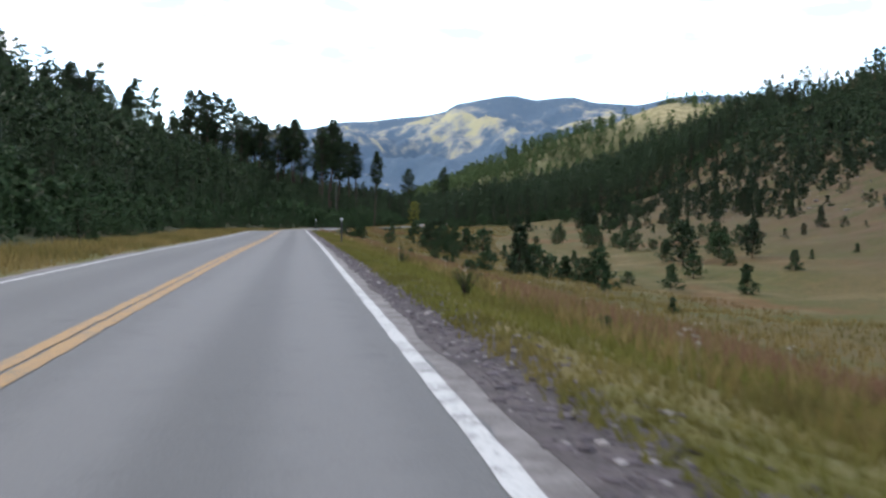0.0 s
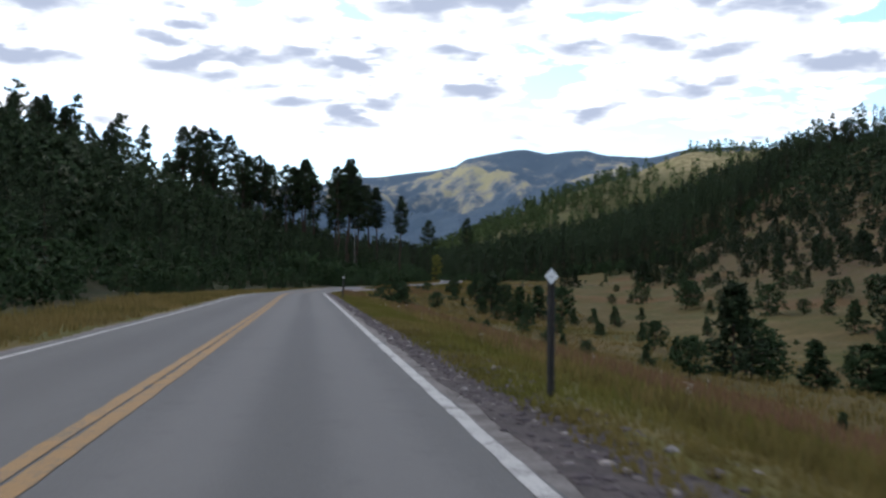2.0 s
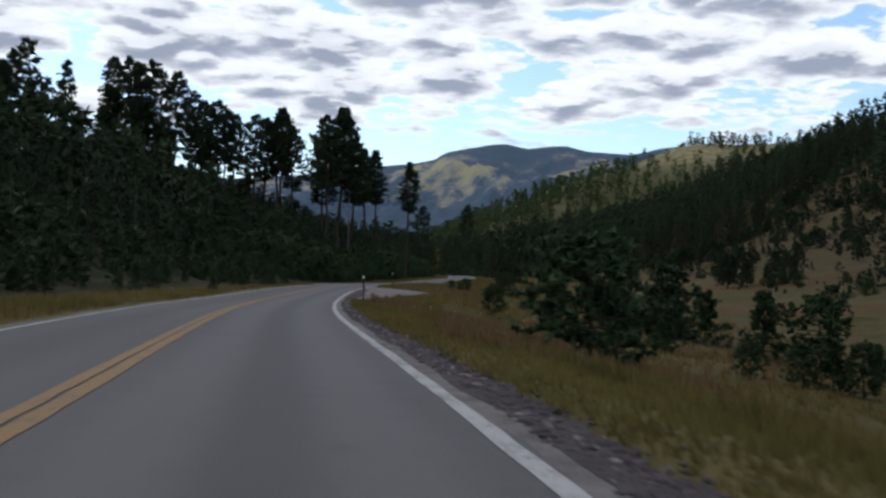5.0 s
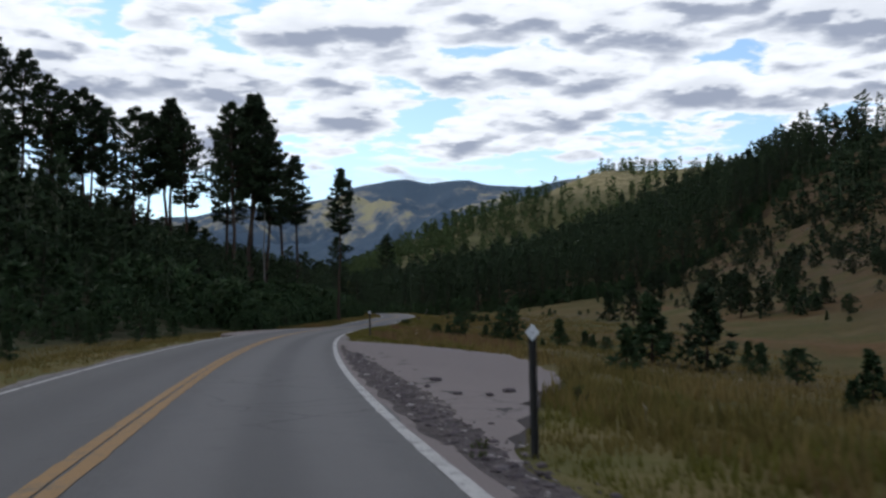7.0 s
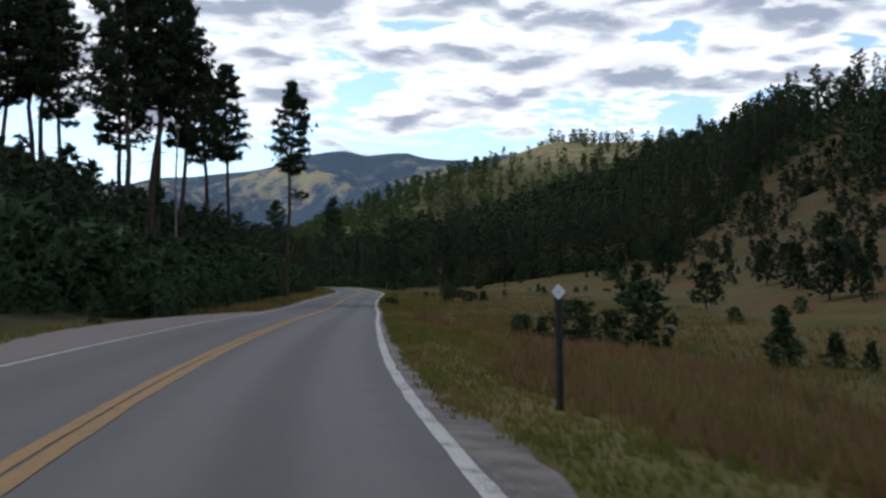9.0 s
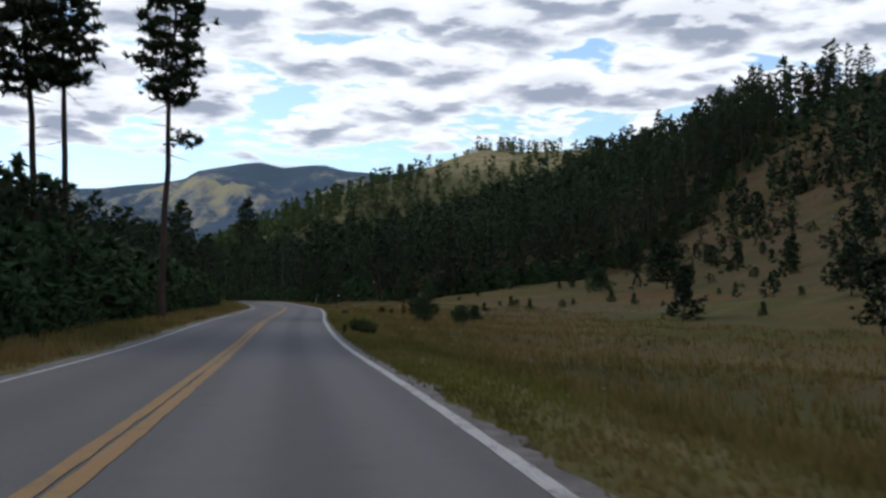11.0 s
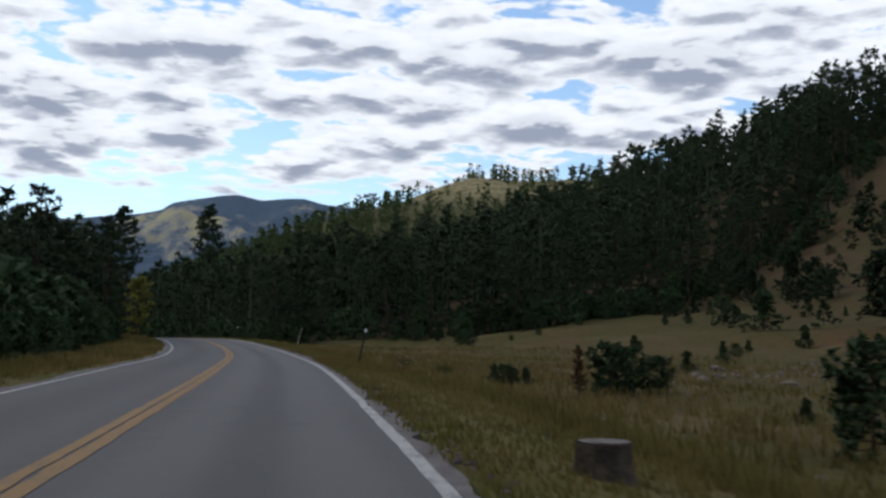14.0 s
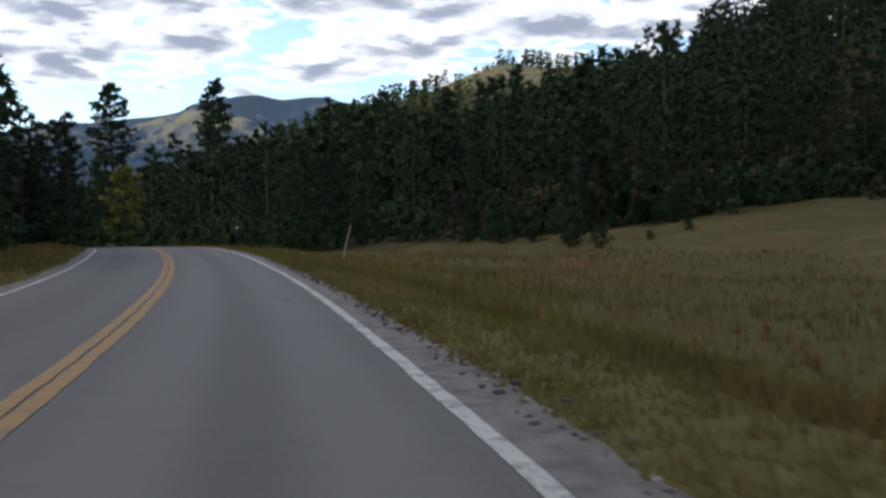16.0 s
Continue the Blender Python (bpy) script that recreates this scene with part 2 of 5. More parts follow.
def make_needles(name, dark, light, rnd=0.6, thin=0.0):
    m, nt, b = material(name, 0.75, 0.15)
    p = own(nt)
    n1 = noise_of(nt, p, 0.9, 3)
    c = mixed(nt, steps(nt, n1, 0.35, 0.65), dark, light)
    c = mixed(nt, calc(nt, "MULTIPLY", island(nt), 0.30), c, tuple(v * 1.4 for v in light))
    # a bunch of needles takes light from all round, not as one flat face
    geo = nt.nodes.new("ShaderNodeNewGeometry")
    soft = nt.nodes.new("ShaderNodeMix")
    soft.data_type = "VECTOR"
    soft.inputs[0].default_value = 0.5
    link(nt, soft, 4, geo.outputs["Normal"]), link(nt, soft, 5, (0.0, 0.0, 1.0))
    nt.links.new(soft.outputs[1], b.inputs["Normal"])
    c = mixed(nt, calc(nt, "MULTIPLY", chance(nt), rnd), c, tuple(v * 0.6 for v in dark))
    link(nt, b, 0, c)
    if thin:
        let_through(nt, b, c, thin)
    return m


def make_blades(name, tones):
    m, nt, b = material(name, 0.85, 0.12)
    p = position(nt)
    area = noise_of(nt, p, 0.10, 4, 0.55)
    c = mixed(nt, island(nt), tones[0], tones[1])
    small = noise_of(nt, p, 0.55, 4, 0.6)
    c = mixed(nt, steps(nt, area, 0.46, 0.58), c, mixed(nt, island(nt), tones[2], tones[3]))
    c = mixed(nt, calc(nt, "MULTIPLY", steps(nt, small, 0.50, 0.64), 0.55), c, tuple(v * 0.55 for v in tones[2]))
    red = noise_of(nt, p, 0.055, 3, 0.5, (1.0, 0.35, 1.0))
    c = mixed(nt, calc(nt, "MULTIPLY", steps(nt, red, 0.58, 0.68), 0.5), c, tones[4])
    link(nt, b, 0, c)
    let_through(nt, b, c, 0.45)
    return m


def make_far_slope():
    """Far mountain: pine woods with open grass on the ribs, colours tinted for the haze of distance."""
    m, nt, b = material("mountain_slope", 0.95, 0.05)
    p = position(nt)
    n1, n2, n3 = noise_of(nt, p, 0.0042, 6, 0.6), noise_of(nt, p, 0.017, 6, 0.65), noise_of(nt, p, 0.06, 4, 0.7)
    # blue haze is painted into the woods and scrub
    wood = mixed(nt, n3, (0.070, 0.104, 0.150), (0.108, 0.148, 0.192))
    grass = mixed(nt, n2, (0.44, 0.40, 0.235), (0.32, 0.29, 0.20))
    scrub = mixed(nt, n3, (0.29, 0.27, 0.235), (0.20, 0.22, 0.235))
    open_ = attribute(nt, "open")
    blend = calc(nt, "ADD", calc(nt, "MULTIPLY", n1, 0.55), calc(nt, "MULTIPLY", n2, 0.65))
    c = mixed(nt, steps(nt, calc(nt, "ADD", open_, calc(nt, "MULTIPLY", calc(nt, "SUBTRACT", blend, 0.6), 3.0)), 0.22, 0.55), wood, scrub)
    c = mixed(nt, steps(nt, calc(nt, "ADD", open_, calc(nt, "MULTIPLY", calc(nt, "SUBTRACT", blend, 0.6), 3.4)), 0.46, 0.80), c, grass)
    link(nt, b, 0, c)
    relief(nt, b, n3, 0.5, 14.0)
    return m


def make_knoll():
    """Far knoll: dry grass made pale as if in sun, with outcrops, dark under the woods."""
    m, nt, b = material("sunlit_knoll_grass", 0.95, 0.05)
    p = position(nt)
    big, fine = noise_of(nt, p, 0.02, 4, 0.6), noise_of(nt, p, 0.14, 5, 0.65)
    # sunlight put into the colour: this dry grass is set extra pale
    c = mixed(nt, steps(nt, fine, 0.35, 0.65), (0.34, 0.28, 0.16), (0.17, 0.15, 0.075))
    c = mixed(nt, calc(nt, "MULTIPLY", steps(nt, big, 0.50, 0.62), 0.6), c, (0.16, 0.16, 0.065))
    c = mixed(nt, attribute(nt, "wood"), c, mixed(nt, fine, (0.050, 0.060, 0.026), (0.090, 0.085, 0.040)))
    link(nt, b, 0, c)
    relief(nt, b, fine, 0.6, 2.0)
    return m


def make_stone(name, light, dark, pale):
    """Broken stone: each piece of its own grey, a few nearly white."""
    m, nt, b = material(name, 0.9, 0.2)
    p = own(nt)
    n1 = noise_of(nt, p, 9.0, 5, 0.65)
    c = mixed(nt, calc(nt, "ADD", calc(nt, "MULTIPLY", island(nt), 0.7), calc(nt, "MULTIPLY", n1, 0.3)), dark, light)
    c = mixed(nt, steps(nt, island(nt), 0.86, 0.97), c, pale)
    link(nt, b, 0, c)
    relief(nt, b, n1, 0.5, 0.02)
    return m


GROUND = make_ground()
KNOLL = make_knoll()
ASPHALT = make_asphalt("worn_asphalt", (0.106, 0.104, 0.103), (0.152, 0.148, 0.145))
PULLOUT = make_asphalt("pink_chip_seal", (0.165, 0.138, 0.132), (0.215, 0.182, 0.173))
WHITE = make_paint("white_road_paint", (0.45, 0.44, 0.425), 0.48, (0.15, 0.145, 0.14))
YELLOW = make_paint("yellow_road_paint", (0.295, 0.172, 0.064), 0.49, (0.142, 0.112, 0.074))
EDGE = make_two_tone("pale_crumbled_edge", (0.250, 0.230, 0.220), (0.120, 0.105, 0.100), 2.6, 0.95, 0.9, 0.03, 14.0, use_own=False)
STONE = make_stone("grey_purple_stone", (0.130, 0.108, 0.112), (0.050, 0.041, 0.045), (0.30, 0.27, 0.26))
GRIT = make_two_tone("dark_grit", (0.105, 0.088, 0.086), (0.050, 0.042, 0.042), 3.0, 0.95, 0.9, 0.03, 9.0, use_own=False)
PALE_STONE = make_two_tone("pale_limestone", (0.22, 0.19, 0.165), (0.12, 0.098, 0.082), 2.2, 0.9, 0.5, 0.03)
CHIPS = make_stone("asphalt_chips", (0.125, 0.105, 0.100), (0.045, 0.038, 0.036), (0.17, 0.145, 0.138))
TAR = make_two_tone("dark_tar_patch", (0.045, 0.042, 0.042), (0.085, 0.075, 0.072), 3.0, 0.85, 0.6, 0.02, use_own=False)
BARK = make_two_tone("pine_bark", (0.042, 0.032, 0.027), (0.085, 0.055, 0.038), 1.6, 0.95, 0.8, 0.04)
DEADWOOD = make_two_tone("weathered_dead_wood", (0.22, 0.20, 0.18), (0.10, 0.085, 0.07), 2.2, 0.9, 0.6, 0.02)
CUTWOOD = make_two_tone("dark_stump_wood", (0.040, 0.032, 0.026), (0.10, 0.075, 0.055), 3.0, 0.95, 0.8, 0.03)
NEEDLES = make_needles("dark_pine_needles", (0.019, 0.033, 0.014), (0.034, 0.053, 0.021))
YOUNG = make_needles("young_pine_needles", (0.031, 0.057, 0.024), (0.053, 0.088, 0.034), 0.45, 0.20)
LEAVES = make_needles("green_shrub_leaves", (0.055, 0.080, 0.022), (0.095, 0.120, 0.036), 0.4, 0.45)
GOLD = make_needles("yellowing_leaves", (0.13, 0.13, 0.020), (0.22, 0.20, 0.035), 0.3)
BROWNED = make_needles("browned_needles", (0.075, 0.045, 0.020), (0.12, 0.07, 0.03), 0.3)
FARWOOD = make_needles("far_pine_needles", (0.022, 0.038, 0.017), (0.041, 0.062, 0.025), 0.0)
# far needles brightened: the sun on the knoll is put into their colour
SUNWOOD = make_needles("sunlit_far_needles", (0.046, 0.078, 0.028), (0.088, 0.118, 0.042), 0.0, 0.3)
BLADES = make_blades("grass_blades", ((0.165, 0.120, 0.045), (0.220, 0.166, 0.066), (0.112, 0.100, 0.029), (0.160, 0.124, 0.042), (0.165, 0.080, 0.040)))
GREENBLADES = make_blades("verge_blades", ((0.108, 0.110, 0.024), (0.146, 0.134, 0.035), (0.150, 0.122, 0.040), (0.186, 0.146, 0.052), (0.165, 0.098, 0.042)))
POSTMAT = make_two_tone("dark_steel_post", (0.020, 0.020, 0.020), (0.045, 0.038, 0.034), 6.0, 0.6, 0.3, 0.004, spec=0.4)
PALEPOST = make_two_tone("pale_weathered_pole", (0.42, 0.39, 0.35), (0.27, 0.24, 0.21), 3.0, 0.8, 0.3, 0.004)
REFLECT = make_two_tone("white_reflector_sheeting", (0.74, 0.75, 0.76), (0.60, 0.61, 0.63), 8.0, 0.35, 0.1, 0.001, spec=0.5)
REDBLADES = make_blades("red_grass_blades", ((0.165, 0.088, 0.054), (0.190, 0.120, 0.068), (0.160, 0.102, 0.052), (0.182, 0.128, 0.062), (0.17, 0.085, 0.052)))
PETAL = make_two_tone("dry_white_flower_heads", (0.46, 0.42, 0.36), (0.30, 0.26, 0.20), 8.0)
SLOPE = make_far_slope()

# ---- plan of the road and the land ----
ROAD = [(1.43, -420, 0.48), (1.43, 0, 0.51), (1.49, 40, 0.59), (1.56, 70, 0.55), (1.57, 100, 0.54), (1.53, 130, 0.57), (1.80, 158, 0.41),
        (3.36, 182, 0.26), (5.93, 205.5, 0.31), (9.66, 229, 0.35), (14.92, 252, 0.32), (20.97, 276, 0.14), (26.31, 298, -0.01), (32.30, 321.5, 0.17),
        (38.68, 344.5, 0.36), (44.53, 367, 0.47), (49.30, 388, 0.45), (53.18, 410, 0.66), (55.74, 432, 1.00), (56.81, 452, 1.09)]
VALLEY = ROAD + [(56.60, 475, 0.70), (52.00, 520, -0.80), (40.00, 620, -1.00), (0.00, 900, -4.00), (-60.00, 5200, -10.00)]  # the valley runs on where the road bends away
ROAD = ROAD + [(54.3, 470, 0.95), (47.0, 488, 0.60), (28.0, 518, -0.2), (-18.0, 580, -0.8), (-60.0, 700, -2.0), (-60.0, 5200, -10.0)]


def _spline(y, column, stations):
    """A smooth curve through the plan's stations."""
    at = np.array([p[1] for p in stations], float)
    v = np.array([p[column] for p in stations], float)
    slope = np.gradient(v, at)
    y = np.clip(np.asarray(y, float), at[0], at[-1])
    i = np.clip(np.searchsorted(at, y) - 1, 0, len(at) - 2)
    w = at[i + 1] - at[i]
    f = (y - at[i]) / w
    return ((2 * f**3 - 3 * f**2 + 1) * v[i] + (f**3 - 2 * f**2 + f) * w * slope[i]
            + (3 * f**2 - 2 * f**3) * v[i + 1] + (f**3 - f**2) * w * slope[i + 1])


def road_x(y):
    return _spline(y, 0, ROAD)


def road_z(y):
    return _spline(y, 2, ROAD)


STATIONS_Y = np.array([-60, 100, 200, 280, 360, 450, 500, 540, 640, 900], float)
RIGHT_U = np.array([0, 4.6, 9, 16, 30, 50, 80, 120, 180, 260, 420], float)
RIGHT_Z = np.array([[0, 0, -1.0, -2.5, -3.8, -4.5, -2.5, 7, 27, 50, 70],
                    [0, 0, -1.1, -3.0, -5.0, -5.3, -2.0, 8, 29, 55, 75],
                    [0, 0, -0.8, -2.2, -3.4, -3.7, -0.5, 9, 31, 60, 80],
                    [0, 0, -0.8, -1.3, -1.9, -2.3, 0.5, 11, 35, 68, 90],
                    [0, 0, -0.7, -0.9, -1.1, -1.5, 4, 17, 46, 82, 105],
                    [0, 0, -0.7, -1.4, -1.3, 0.2, 4, 16, 48, 88, 112],
                    [0, 0, -0.3, -0.6, -0.2, 1.2, 5.2, 15.6, 46, 85, 108],
                    [0, 0, 0.0, 0.0, 0.6, 3, 9, 19, 48, 84, 106],
                    [0, 0, 0.2, 0.6, 1.0, 3.5, 8, 16, 36, 62, 86],
                    [0, 0, 0.5, 1, 2, 3, 4, 6, 14, 30, 60]])
LEFT_U = np.array([0, 4.6, 9, 16, 30, 60, 120, 260, 420], float)
LEFT_Z = np.array([[0, 0, -0.4, 0.5, 5, 17, 42, 85, 100],
                   [0, 0, -0.4, 0.5, 6, 19, 46, 90, 105],
                   [0, 0, -0.4, 0.5, 5, 17, 42, 85, 100],
                   [0, 0, -0.3, 0.4, 4.4, 16.5, 40, 74, 86],
                   [0, 0, -0.3, 0.4, 4.0, 14.5, 34, 62, 72],
                   [0, 0, -0.2, 0.1, 1.8, 7.5, 18, 40, 50],
                   [0, 0, -0.2, 0.0, 0.9, 4.0, 11.5, 31, 41],
                   [0, 0, -0.2, 0.0, 0.8, 3.5, 10, 28, 38],
                   [0, 0, -0.2, 0.0, 0.6, 2.5, 8, 22, 30],
                   [0, 0, 0, 0, 0, 1, 3, 10, 15]])


def _section(y, u, us, zs):
    yi = np.clip(np.interp(y, STATIONS_Y, np.arange(len(STATIONS_Y))), 0, len(STATIONS_Y) - 1.001)
    ui = np.clip(np.interp(u, us, np.arange(len(us))), 0, len(us) - 1.001)
    a, b = yi.astype(int), ui.astype(int)
    fy, fu = yi - a, ui - b
    return (zs[a, b] * (1 - fy) * (1 - fu) + zs[a + 1, b] * fy * (1 - fu) + zs[a, b + 1] * (1 - fy) * fu + zs[a + 1, b + 1] * fy * fu)


def _waves(x, y):
    """Uneven ground, a few waves of different lengths."""
    return (0.5 * np.sin(x * 0.11 + 1.3 * np.sin(y * 0.043)) * np.sin(y * 0.083 + 0.7) + 0.22 * np.sin(x * 0.31 + y * 0.17 + 2)
            + 0.12 * np.sin(x * 0.71 - y * 0.53) + 0.07 * np.sin(x * 1.3 + 2.1 * y))


def land(x, y):
    """Height of the ground at a place."""
    x, y = np.asarray(x, float), np.asarray(y, float)
    u = x - _spline(y, 0, VALLEY)
    rel = np.where(u >= 0, _section(y, np.abs(u), RIGHT_U, RIGHT_Z), _section(y, np.abs(u), LEFT_U, LEFT_Z))
    far = np.clip((np.abs(u) - 5.5) / 30, 0, 1)
    rel = rel + _waves(x, y) * far * (1 + np.clip((np.abs(u) - 60) / 60, 0, 3))
    for sign, y0, y1, wide in ((1, 178, 218, 9.4), (-1, 234, 282, 8.3)):  # the level ground of the pull-outs
        w = np.clip((y - y0 + 4) / 4, 0, 1) * np.clip((y1 + 4 - y) / 4, 0, 1) * np.clip((wide + 6 - sign * u) / 6, 0, 1) * (sign * u > 3.5)
        rel = rel * (1 - w) - 0.26 * w
    away = np.clip((y - 900) / 700, 0, 1)
    rel = rel * (1 - away) - 12 * away
    back = np.clip((np.abs(u) - 500) / 600, 0, 1)
    rel = rel * (1 - back) + 10 * back
    return _spline(y, 2, VALLEY) + rel


# ---- mesh helpers ----
def mesh_of(name, verts, faces, materials=(), smooth=False, values=None):
    """A mesh from an array of places and an array of equal faces; values: numbers for each vertex, by name."""
    verts, faces = np.asarray(verts, np.float32), np.asarray(faces, np.int32)
    me = bpy.data.meshes.new(name)
    me.vertices.add(len(verts))
    me.vertices.foreach_set("co", verts.ravel())
    k = faces.shape[1]
    me.loops.add(faces.size)
    me.loops.foreach_set("vertex_index", faces.ravel())
    me.polygons.add(len(faces))
    me.polygons.foreach_set("loop_start", np.arange(0, faces.size, k, dtype=np.int32))
    me.polygons.foreach_set("use_smooth", np.full(len(faces), smooth))
    for key, v in (values or {}).items():
        a = me.attributes.new(key, "FLOAT", "POINT")
        a.data.foreach_set("value", np.asarray(v, np.float32).ravel())
    for m in materials:
        me.materials.append(m)
    me.update(calc_edges=True)
    return me


def sheet(rows, cols):
    """Faces of a grid of rows x cols vertices."""
    i = np.arange(rows - 1)[:, None] * cols + np.arange(cols - 1)[None]
    i = i.ravel()
    return np.stack([i, i + 1, i + 1 + cols, i + cols], 1)


def under(parent, name, me, label="", pose_=None):
    ob = new(name, me)
    ob.parent = parent
    if pose_ is not None:
        ob.matrix_basis = pose_
    if label:
        tagged(ob, label=label)
    return ob


def growing(start, stop, first, factor):
    out, step = [start], first
    while out[-1] < stop:
        out.append(out[-1] + step)
        step *= factor
    return out


def beside_road(y, d):
    """Places d metres to the right of the road's axis at the stations y."""
    y = np.asarray(y, float)
    slope = (road_x(y + 0.5) - road_x(y - 0.5))
    n = np.sqrt(1 + slope**2)
    return road_x(y) + d / n, y - d * slope / n


# ---- ground ----
ys = [-400, -320, -250, -200, -160, -120, -100, -80] + list(np.arange(-64, 520, 2.0)) + growing(520, 5200, 4, 1.06)
half = list(np.arange(0, 6.01, 0.6)) + list(np.arange(7, 20, 1.0)) + list(np.arange(20, 60, 2.5)) + list(np.arange(60, 330, 7.0)) + growing(330, 4200, 12, 1.16)
us = np.array([-v for v in half[:0:-1]] + half)
gy, gu = np.meshgrid(np.array(ys, float), us, indexing="ij")
gx = road_x(gy) + gu
gz = land(gx, gy)
gz = np.where(np.abs(gu) < 4.3, road_z(gy) - 0.16, gz)
ramp = lambda v, a, b: np.clip((v - a) / (b - a), 0, 1)
FRONT_X = np.array([-200, 20, 62, 88, 107, 120, 139, 172, 227, 300, 500], float)
FRONT_Y = np.array([470, 470, 500, 496, 478, 470, 471, 486, 516, 538, 580], float)
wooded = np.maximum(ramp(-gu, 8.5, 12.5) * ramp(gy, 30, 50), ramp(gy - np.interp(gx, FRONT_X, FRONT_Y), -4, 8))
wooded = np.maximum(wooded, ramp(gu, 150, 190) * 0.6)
verge = (1 - ramp(np.abs(gu), 6.5, 11)) * 0.9
earth = ramp(gu, 55, 95) * 0.8
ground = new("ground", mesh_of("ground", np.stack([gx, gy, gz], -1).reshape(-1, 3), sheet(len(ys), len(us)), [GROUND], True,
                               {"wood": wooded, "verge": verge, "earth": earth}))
tagged(ground, "dry tan and olive meadow with reddish grass patches", "ground", kind="structure")


# ---- stones ----
_ico = bmesh.new()
bmesh.ops.create_icosphere(_ico, subdivisions=1, radius=1.0)
ICO_V = np.array([v.co[:] for v in _ico.verts])
ICO_F = np.array([[v.index for v in f.verts] for f in _ico.faces])
_ico.free()


def stones(name, places, sizes, mat, seed, flat=0.6):
    r = np.random.default_rng(seed)
    k = len(places)
    v = ICO_V[None] * (0.72 + 0.5 * r.random((k, len(ICO_V), 1)))
    v = v * (sizes[:, None, None] * np.stack([0.8 + 0.6 * r.random(k), 0.8 + 0.6 * r.random(k), flat * (0.6 + 0.6 * r.random(k))], -1)[:, None])
    a = r.random(k) * 6.28
    c, s = np.cos(a)[:, None], np.sin(a)[:, None]
    v = np.stack([v[..., 0] * c - v[..., 1] * s, v[..., 0] * s + v[..., 1] * c, v[..., 2]], -1) + places[:, None]
    f = ICO_F[None] + (np.arange(k) * len(ICO_V))[:, None, None]
    return mesh_of(name, v.reshape(-1, 3), f.reshape(-1, 3), [mat])


# ---- road ----
def ribbon(name, y0, y1, step, left, right, lift, mat, cuts=1, thick=0.0, rng=None, ragged=0.0):
    """A strip along the road between two distances from its axis, which may change along it; it follows the crown."""
    y = np.arange(y0, y1 + step / 2, step)
    a = left(y) if callable(left) else np.full(len(y), float(left))
    b = right(y) if callable(right) else np.full(len(y), float(right))
    if ragged:
        b = b + rng.normal(0, ragged, len(y))
        a = a + rng.normal(0, ragged, len(y)) * (ragged < 0.04)
    rows = []
    for f in np.linspace(0, 1, cuts + 1):
        d = a + (b - a) * f
        x, yy = beside_road(y, d)
        rows.append(np.stack([x, yy, road_z(y) - 0.018 * np.abs(d) + lift, d], -1))
    if thick:
        lo, hi = rows[0].copy(), rows[-1].copy()
        lo[:, 2] -= thick
        hi[:, 2] -= thick
        rows = [lo] + rows + [hi]
    g = np.stack(rows, 1)
    return mesh_of(name, g[..., :3].reshape(-1, 3), sheet(len(y), g.shape[1]), [mat], False, {"across": g[..., 3]})


rng = np.random.default_rng(7)
y_end = 640


def right_line(y):
    """How far the painted edge of the near lane lies from the road's axis; it wavers to fit the camera's view."""
    return np.interp(y, [30, 56, 90, 120, 140, 162, 185, 215, 250, 285, 303, 316, 370, 378, 395], [3.38, 3.41, 3.39, 3.37, 3.39, 3.40, 3.38, 3.36, 3.40, 3.38, 3.36, 3.39, 3.38, 3.36, 3.38])


road = new("road", ribbon("road", -200, y_end, 1.0, -3.72, lambda y: right_line(y) + 0.10, 0.02, ASPHALT, 12, 0.25, rng, 0.035))
tagged(road, "worn grey two-lane asphalt road with faint cracks", "road", kind="structure")
under(road, "edge_line", ribbon("edge_line", -200, y_end, 0.5, lambda y: right_line(y) - 0.075, lambda y: right_line(y) + 0.085, 0.026, WHITE, 1, 0, rng, 0.006), "worn white edge line")
under(road, "edge_line", ribbon("edge_line", -200, y_end, 0.5, -3.46, -3.31, 0.026, WHITE, 1, 0, rng, 0.005), "worn white edge line")
under(road, "centre_line", ribbon("centre_line", -200, y_end, 0.5, -0.175, -0.012, 0.026, YELLOW, 1, 0, rng, 0.008), "faded yellow centre line")
under(road, "centre_line", ribbon("centre_line", -200, y_end, 0.5, 0.028, 0.205, 0.026, YELLOW, 1, 0, rng, 0.008), "faded yellow centre line")
for yy, d0, d1 in ((23.3, -0.8, 1.05), (70.1, -0.05, 1.3), (141.0, -1.0, 2.9), (260.0, 0.2, 2.4), (331.0, -0.5, 2.0)):
    n = 14
    dd = np.linspace(d0, d1, n)
    x, y = beside_road(np.full(n, yy) + rng.normal(0, 0.03, n), dd)
    z = road_z(y) - 0.018 * np.abs(dd) + 0.0245
    w = 0.010 + 0.014 * rng.random(n)
    v = np.concatenate([np.stack([x, y - w, z], -1), np.stack([x, y + w, z], -1)])
    under(road, "tar_seam", mesh_of("tar_seam", v, np.stack([np.arange(n - 1), np.arange(1, n), np.arange(1, n) + n, np.arange(n - 1) + n], 1), [TAR]), "dark sealed crack")

right_edge = new("gravel_shoulder", ribbon("gravel_shoulder", -60, 520, 0.6, 3.4, lambda y: 4.0 - 0.27 * np.clip((y - 224) / 12, 0, 1) * (1 - 1.4 * np.clip((y - 372) / 8, 0, 1)) + 0.10 * np.sin(y * 0.7) * np.sin(y * 0.23), 0.010, EDGE, 3, 0.2, rng, 0.06))
